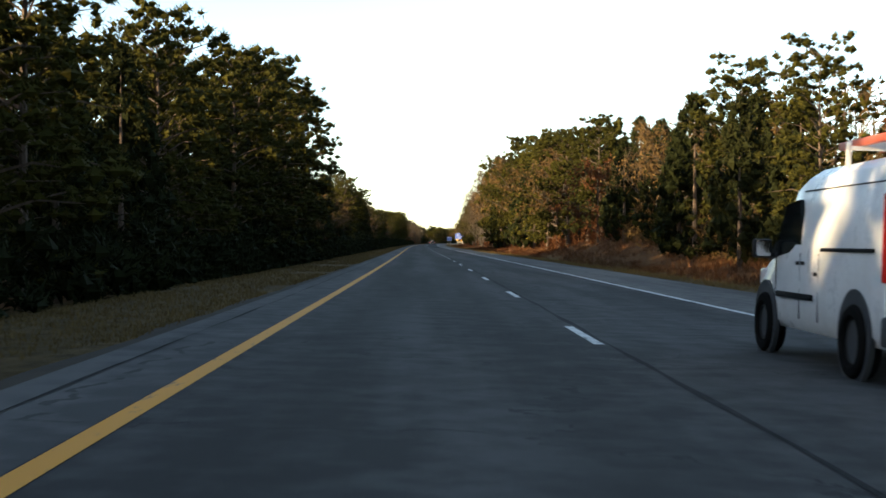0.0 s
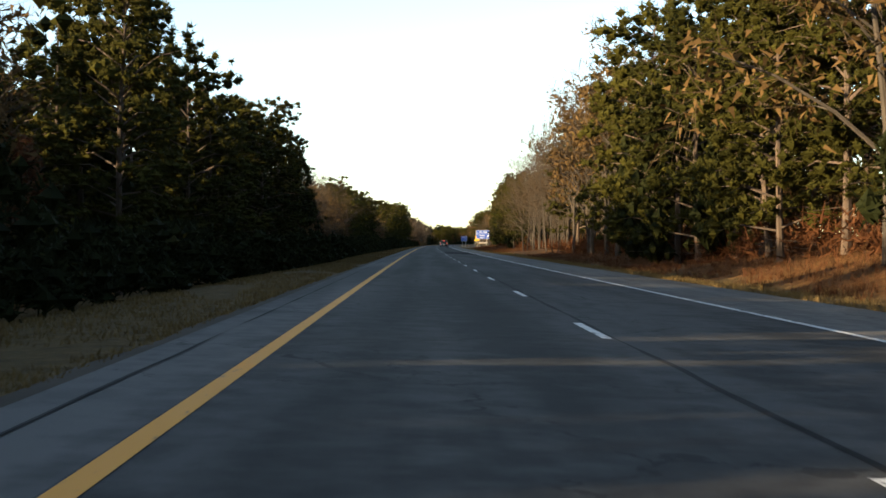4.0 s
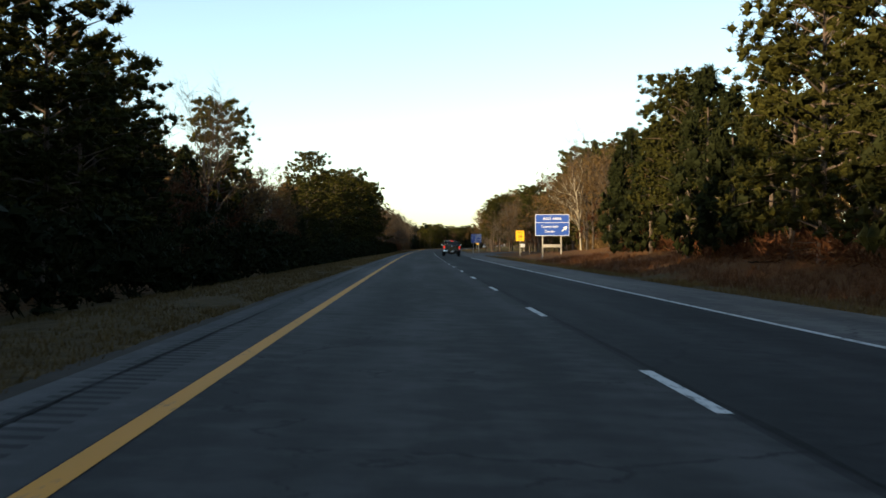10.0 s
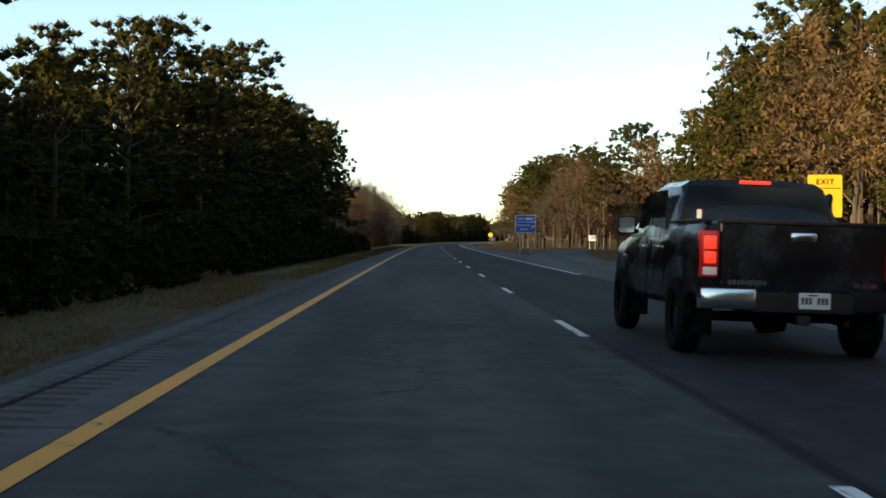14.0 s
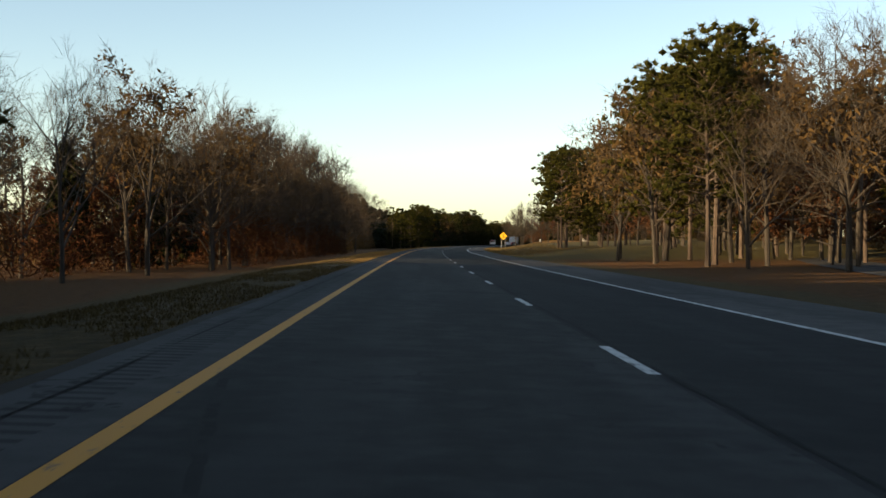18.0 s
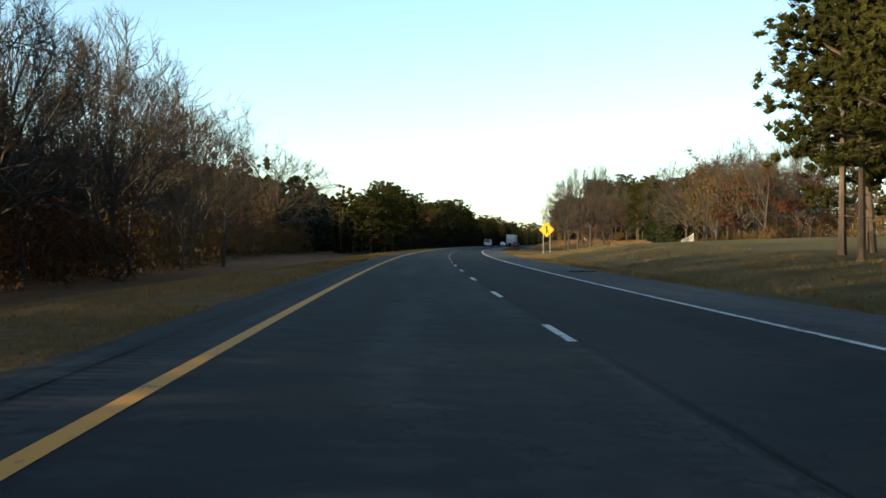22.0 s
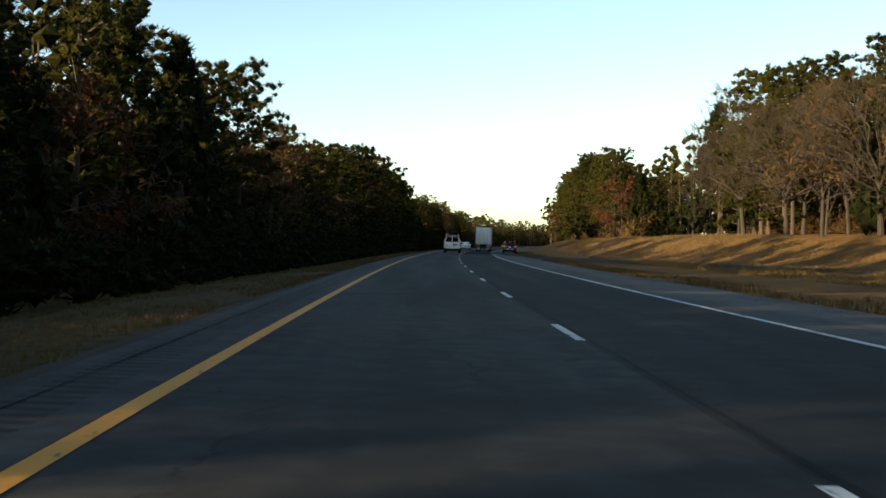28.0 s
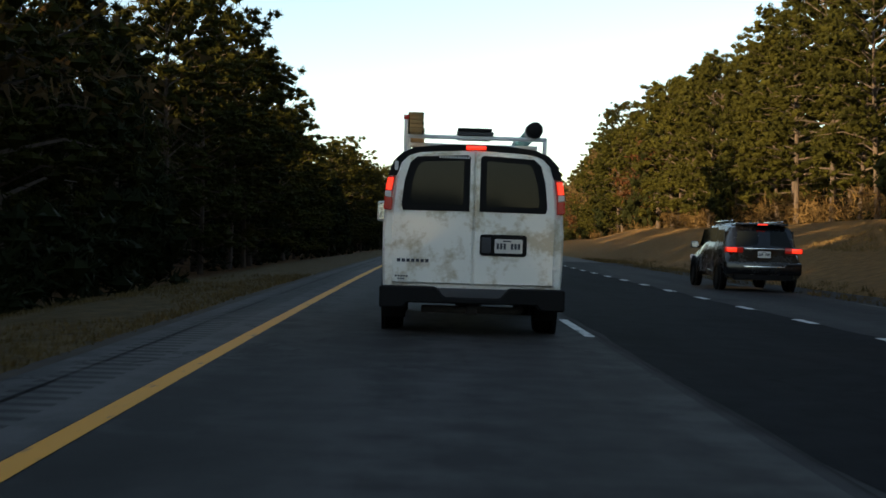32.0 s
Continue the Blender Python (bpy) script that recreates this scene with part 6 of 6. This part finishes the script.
# ---- signs, fence and verge ----
BLUE = plain("blue_sign_sheet", (0.012, 0.07, 0.36), 0.45, scale=12)
SIGN_WHITE = plain("white_sign_sheet", (0.78, 0.79, 0.80), 0.45, scale=12)
SIGN_YELLOW = plain("yellow_sign_sheet", (0.80, 0.42, 0.012), 0.45, scale=12)
SIGN_BLACK = plain("black_sign_ink", (0.012, 0.012, 0.012), 0.5)
POST_WOOD = plain("weathered_post", (0.36, 0.33, 0.28), 0.8, wear=0.3)
GALV = plain("galvanised_post", (0.34, 0.35, 0.35), 0.5, 0.6)


def lettering(text, x, z, size, mat, parent, y=-0.012, spacing=1.1):
    cu = bpy.data.curves.new("lettering", "FONT")
    cu.body, cu.size, cu.align_x, cu.align_y, cu.extrude, cu.space_character = text, size, "CENTER", "CENTER", 0.003, spacing
    cu.offset = size * 0.022
    tmp = bpy.data.objects.new("lettering", cu)
    scene.collection.objects.link(tmp)
    me = bpy.data.meshes.new_from_object(tmp.evaluated_get(bpy.context.evaluated_depsgraph_get()))
    bpy.data.objects.remove(tmp)
    me.materials.clear()
    me.materials.append(mat)
    ob = part("lettering", me, parent, "lettering " + text)
    ob.matrix_local = Matrix.Translation((x, y, z)) @ Matrix.Rotation(radians(90), 4, "X")
    return ob


def put_sign(ob, s, u):
    x, y = along(s, u)
    ob.matrix_world = pose(x, y, 0, 0, 0, math.degrees(heading(s)))
    return ob


def post(parent, s, u, x, top, half=0.07, mat=None, y0=0.02):
    low = lie(s, u + x) - 0.3
    return part("post", block("post", (x - half, y0, low), (x + half, y0 + half * 1.6, top), mat or POST_WOOD, 0.01), parent)


def rest_sign(s, u, w, z0, z1, plank):
    t = tagged(new("rest_area_sign"), "blue rest area sign with white letters, arrow and two posts", "road sign")
    h, m = z1 - z0, (z0 + z1) / 2
    part("border", slab("border", round_rect(-w / 2, z0, w / 2, z1, 0.1), "y", -0.004, 0.02, SIGN_WHITE, 0), t, "white border sheet")
    cut = z1 - 0.385 * h
    part("panel", slab("panel", round_rect(-w / 2 + 0.045, cut + 0.022, w / 2 - 0.045, z1 - 0.045, 0.07), "y", -0.009, 0.008, BLUE, 0), t, "blue upper panel")
    part("panel", slab("panel", round_rect(-w / 2 + 0.045, z0 + 0.045, w / 2 - 0.045, cut - 0.022, 0.07), "y", -0.009, 0.008, BLUE, 0), t, "blue lower panel")
    lettering("REST AREA", 0, z1 - 0.21 * h, 0.155 * h, SIGN_WHITE, t, spacing=1.15)
    lettering("Tourist Info", -0.075 * w, z1 - 0.575 * h, 0.15 * h, SIGN_WHITE, t)
    lettering("Center", -0.075 * w, z1 - 0.80 * h, 0.15 * h, SIGN_WHITE, t)
    a = 0.075 * w
    arrow = [(-0.9, -1.15), (-1.2, -0.85), (0.05, 0.3), (-0.75, 0.55), (1.15, 1.15), (0.6, -0.7), (0.38, 0.02)]
    part("arrow", slab("arrow", [(0.355 * w + a * p, z1 - 0.68 * h + a * q) for p, q in arrow], "y", -0.013, 0.006, SIGN_WHITE, 0), t, "white slanting arrow")
    for x in (-0.28 * w, 0.26 * w):
        post(t, s, u, x, z1 - 0.1)
    if plank:
        part("plank", block("plank", (-0.30 * w, -0.02, z0 - 1.28), (0.28 * w, 0.02, z0 - 0.95), POST_WOOD, 0.01), t)
    return put_sign(t, s, u)


rest_sign(500.7, 16.25, 3.75, 2.19, 4.54, True)
rest_sign(642.0, 12.75, 2.25, 1.78, 3.72, False)

s, u = 544.0, 15.83
ex = tagged(new("exit_speed_sign"), "yellow exit speed sign with black letters on a post", "road sign")
part("panel", slab("panel", round_rect(-0.6, 1.80, 0.6, 3.28, 0.06), "y", -0.01, 0.012, SIGN_YELLOW, 0), ex)
part("rule", block("rule", (-0.56, -0.016, 2.80), (0.56, -0.011, 2.83), SIGN_BLACK, 0), ex)
lettering("EXIT", 0, 3.03, 0.27, SIGN_BLACK, ex, -0.014, 1.2)
lettering("30", 0, 2.42, 0.50, SIGN_BLACK, ex, -0.014, 1.2)
lettering("MPH", 0, 1.97, 0.2, SIGN_BLACK, ex, -0.014, 1.2)
post(ex, s, u, 0.0, 3.2, 0.05)
put_sign(ex, s, u)

s, u = 931.0, 14.72
mg = tagged(new("merge_sign"), "yellow diamond merge sign with a black arrow on two posts", "road sign")
part("border", slab("border", [(0, 2.58 - 0.89), (0.89, 2.58), (0, 2.58 + 0.89), (-0.89, 2.58)], "y", -0.006, 0.012, SIGN_YELLOW, 0), mg)
rim = 0.80
for a, b in (((0, -rim), (rim, 0)), ((rim, 0), (0, rim)), ((0, rim), (-rim, 0)), ((-rim, 0), (0, -rim))):
    part("border_line", slab("border_line", [(a[0], 2.58 + a[1]), (b[0], 2.58 + b[1]), (b[0] * 0.965, 2.58 + b[1] * 0.965), (a[0] * 0.965, 2.58 + a[1] * 0.965)], "y", -0.010, 0.006, SIGN_BLACK, 0), mg)
part("arrow", slab("arrow", [(-0.075, 2.12), (0.075, 2.12), (0.075, 2.78), (0.21, 2.74), (0.0, 3.09), (-0.21, 2.74), (-0.075, 2.78)], "y", -0.012, 0.006, SIGN_BLACK, 0), mg, "black upright arrow")
part("side_arrow", slab("side_arrow", [(0.20, 2.14), (0.30, 2.20), (0.27, 2.38), (0.06, 2.66), (0.06, 2.50), (0.17, 2.34)], "y", -0.012, 0.006, SIGN_BLACK, 0), mg, "black merging branch of the arrow")
for x in (-0.38, 0.40):
    post(mg, s, u, x, 2.85, 0.04, GALV)
put_sign(mg, s, u)

s, u = 690.0, 25.95
ws = tagged(new("small_sign"), "small white sign with unreadable marks on two posts", "road sign")
part("panel", slab("panel", round_rect(-0.55, 0.83, 0.55, 1.66, 0.04), "y", -0.01, 0.012, SIGN_WHITE, 0), ws)
bars(ws, -0.35, 0.35, 1.36, 0.1, -0.016, GREY_PLASTIC, 3)
bars(ws, -0.25, 0.25, 1.10, 0.1, -0.016, GREY_PLASTIC, 2)
for x in (-0.4, 0.4):
    post(ws, s, u, x, 1.6, 0.035, POST_WOOD)
put_sign(ws, s, u)

s, u = 998.0, 24.5
ns = tagged(new("small_sign"), "narrow white sign with unreadable marks on one post", "road sign")
part("panel", slab("panel", round_rect(-0.3, 1.5, 0.3, 2.25, 0.04), "y", -0.01, 0.012, SIGN_WHITE, 0), ns)
bars(ns, -0.2, 0.2, 1.95, 0.12, -0.016, GREY_PLASTIC, 2)
bars(ns, -0.2, 0.2, 1.68, 0.12, -0.016, GREY_PLASTIC, 2)
post(ns, s, u, 0.0, 2.2, 0.03, GALV)
put_sign(ns, s, u)

# rail fence on the grass bank
fence = tagged(new("fence"), "pale post-and-rail fence on top of a grass bank", "fence")
for i in range(34):
    s0, s1 = 938 + 2.6 * i, 938 + 2.6 * (i + 1)
    u0, u1 = 33.0 + 0.11 * (s0 - 938), 33.0 + 0.11 * (s1 - 938)
    p0, p1 = spot(s0, u0), spot(s1, u1)
    f = Soup()
    f.tube([p0 + Vector((0, 0, -0.2)), p0 + Vector((0, 0, 1.25))], [0.05, 0.05], 6)
    part("post", f.mesh("post", POST_WOOD), fence)
    for z in (0.55, 1.12):
        f = Soup()
        f.tube([p0 + Vector((0, 0, z)), p1 + Vector((0, 0, z))], [0.03, 0.03], 5)
        part("rail", f.mesh("rail", POST_WOOD), fence)


def verge(s0, s1, u0, u1, per, tall, mat, label):
    """Tufts of dry grass, too many to count."""
    rng = random.Random(int(s0 + 31 * u0))
    g = Soup()
    for i in range(int((s1 - s0) * per)):
        s = rng.uniform(s0, s1)
        u = u0 + (u1 - u0) * rng.random() ** 1.4
        if noise.noise((s * 0.15, u * 0.5, 2.0)) < -0.22:
            continue
        p = spot(s, u, 0.01)
        for q in range(4):
            d = Vector((rng.uniform(-0.6, 0.6), rng.uniform(-0.6, 0.6), 1)).normalized()
            g.blade(p + Vector((rng.uniform(-0.1, 0.1), rng.uniform(-0.1, 0.1), 0)), d, tall * rng.uniform(0.4, 1.2), 0.022, rng)
    return tagged(new("grass", g.mesh("grass", mat)), label, "grass", kind="stuff")


for a, b in ((10, 210), (210, 410), (410, 560), (560, 700), (1000, 1180)):
    verge(a, b, -1.3, -5.5, 80, 0.10, STRAW, "dry straw-coloured grass on the verge")
# the first stretch gets the grass painted as sunlit
for a, b in ((700, 850), (850, 1000)):
    verge(a, b, -1.3, -6.5, 90, 0.10, SUNLIT_STRAW if a < 800 else STRAW, "dry grass on the open verge, partly coloured as if sunlit")
for a, b in ((20, 300), (300, 540), (780, 930), (930, 1230)):
    verge(a, b, 10.6, 13.5 if a != 780 else 22, 28 if a != 780 else 60, 0.20, STRAW, "short dry grass beside the shoulder")

for a, b in ((20, 150), (150, 290), (345, 480)):
    verge(a, b, 12.6, 17.5, 30, 0.42, RUST, "rusty dead weeds and leaves on the bank")
verge(1040, 1200, 17.0, 30.0, 80, 0.26, STRAW, "golden dry grass on the bank")


def tyre_scrap(s, u, k):
    rng = random.Random(k)
    f = Soup()
    n = 9
    pts = [spot(s, u) + Vector((0.16 * i - 0.7, 0.12 * math.sin(i * 0.9 + k), 0.03 + 0.06 * abs(math.sin(i * 1.3 + k)))) for i in range(n)]
    f.tube(pts, [0.02] + [rng.uniform(0.02, 0.045) for _ in range(n - 2)] + [0.02], 5)
    return tagged(new("tyre_scrap", f.mesh("tyre_scrap", RUBBER)), "torn strip of black tyre lying on the roadside", "tyre scrap")


tyre_scrap(306.0, -3.4, 1)
tyre_scrap(416.0, 17.0, 2)
tyre_scrap(838.0, 9.3, 3)
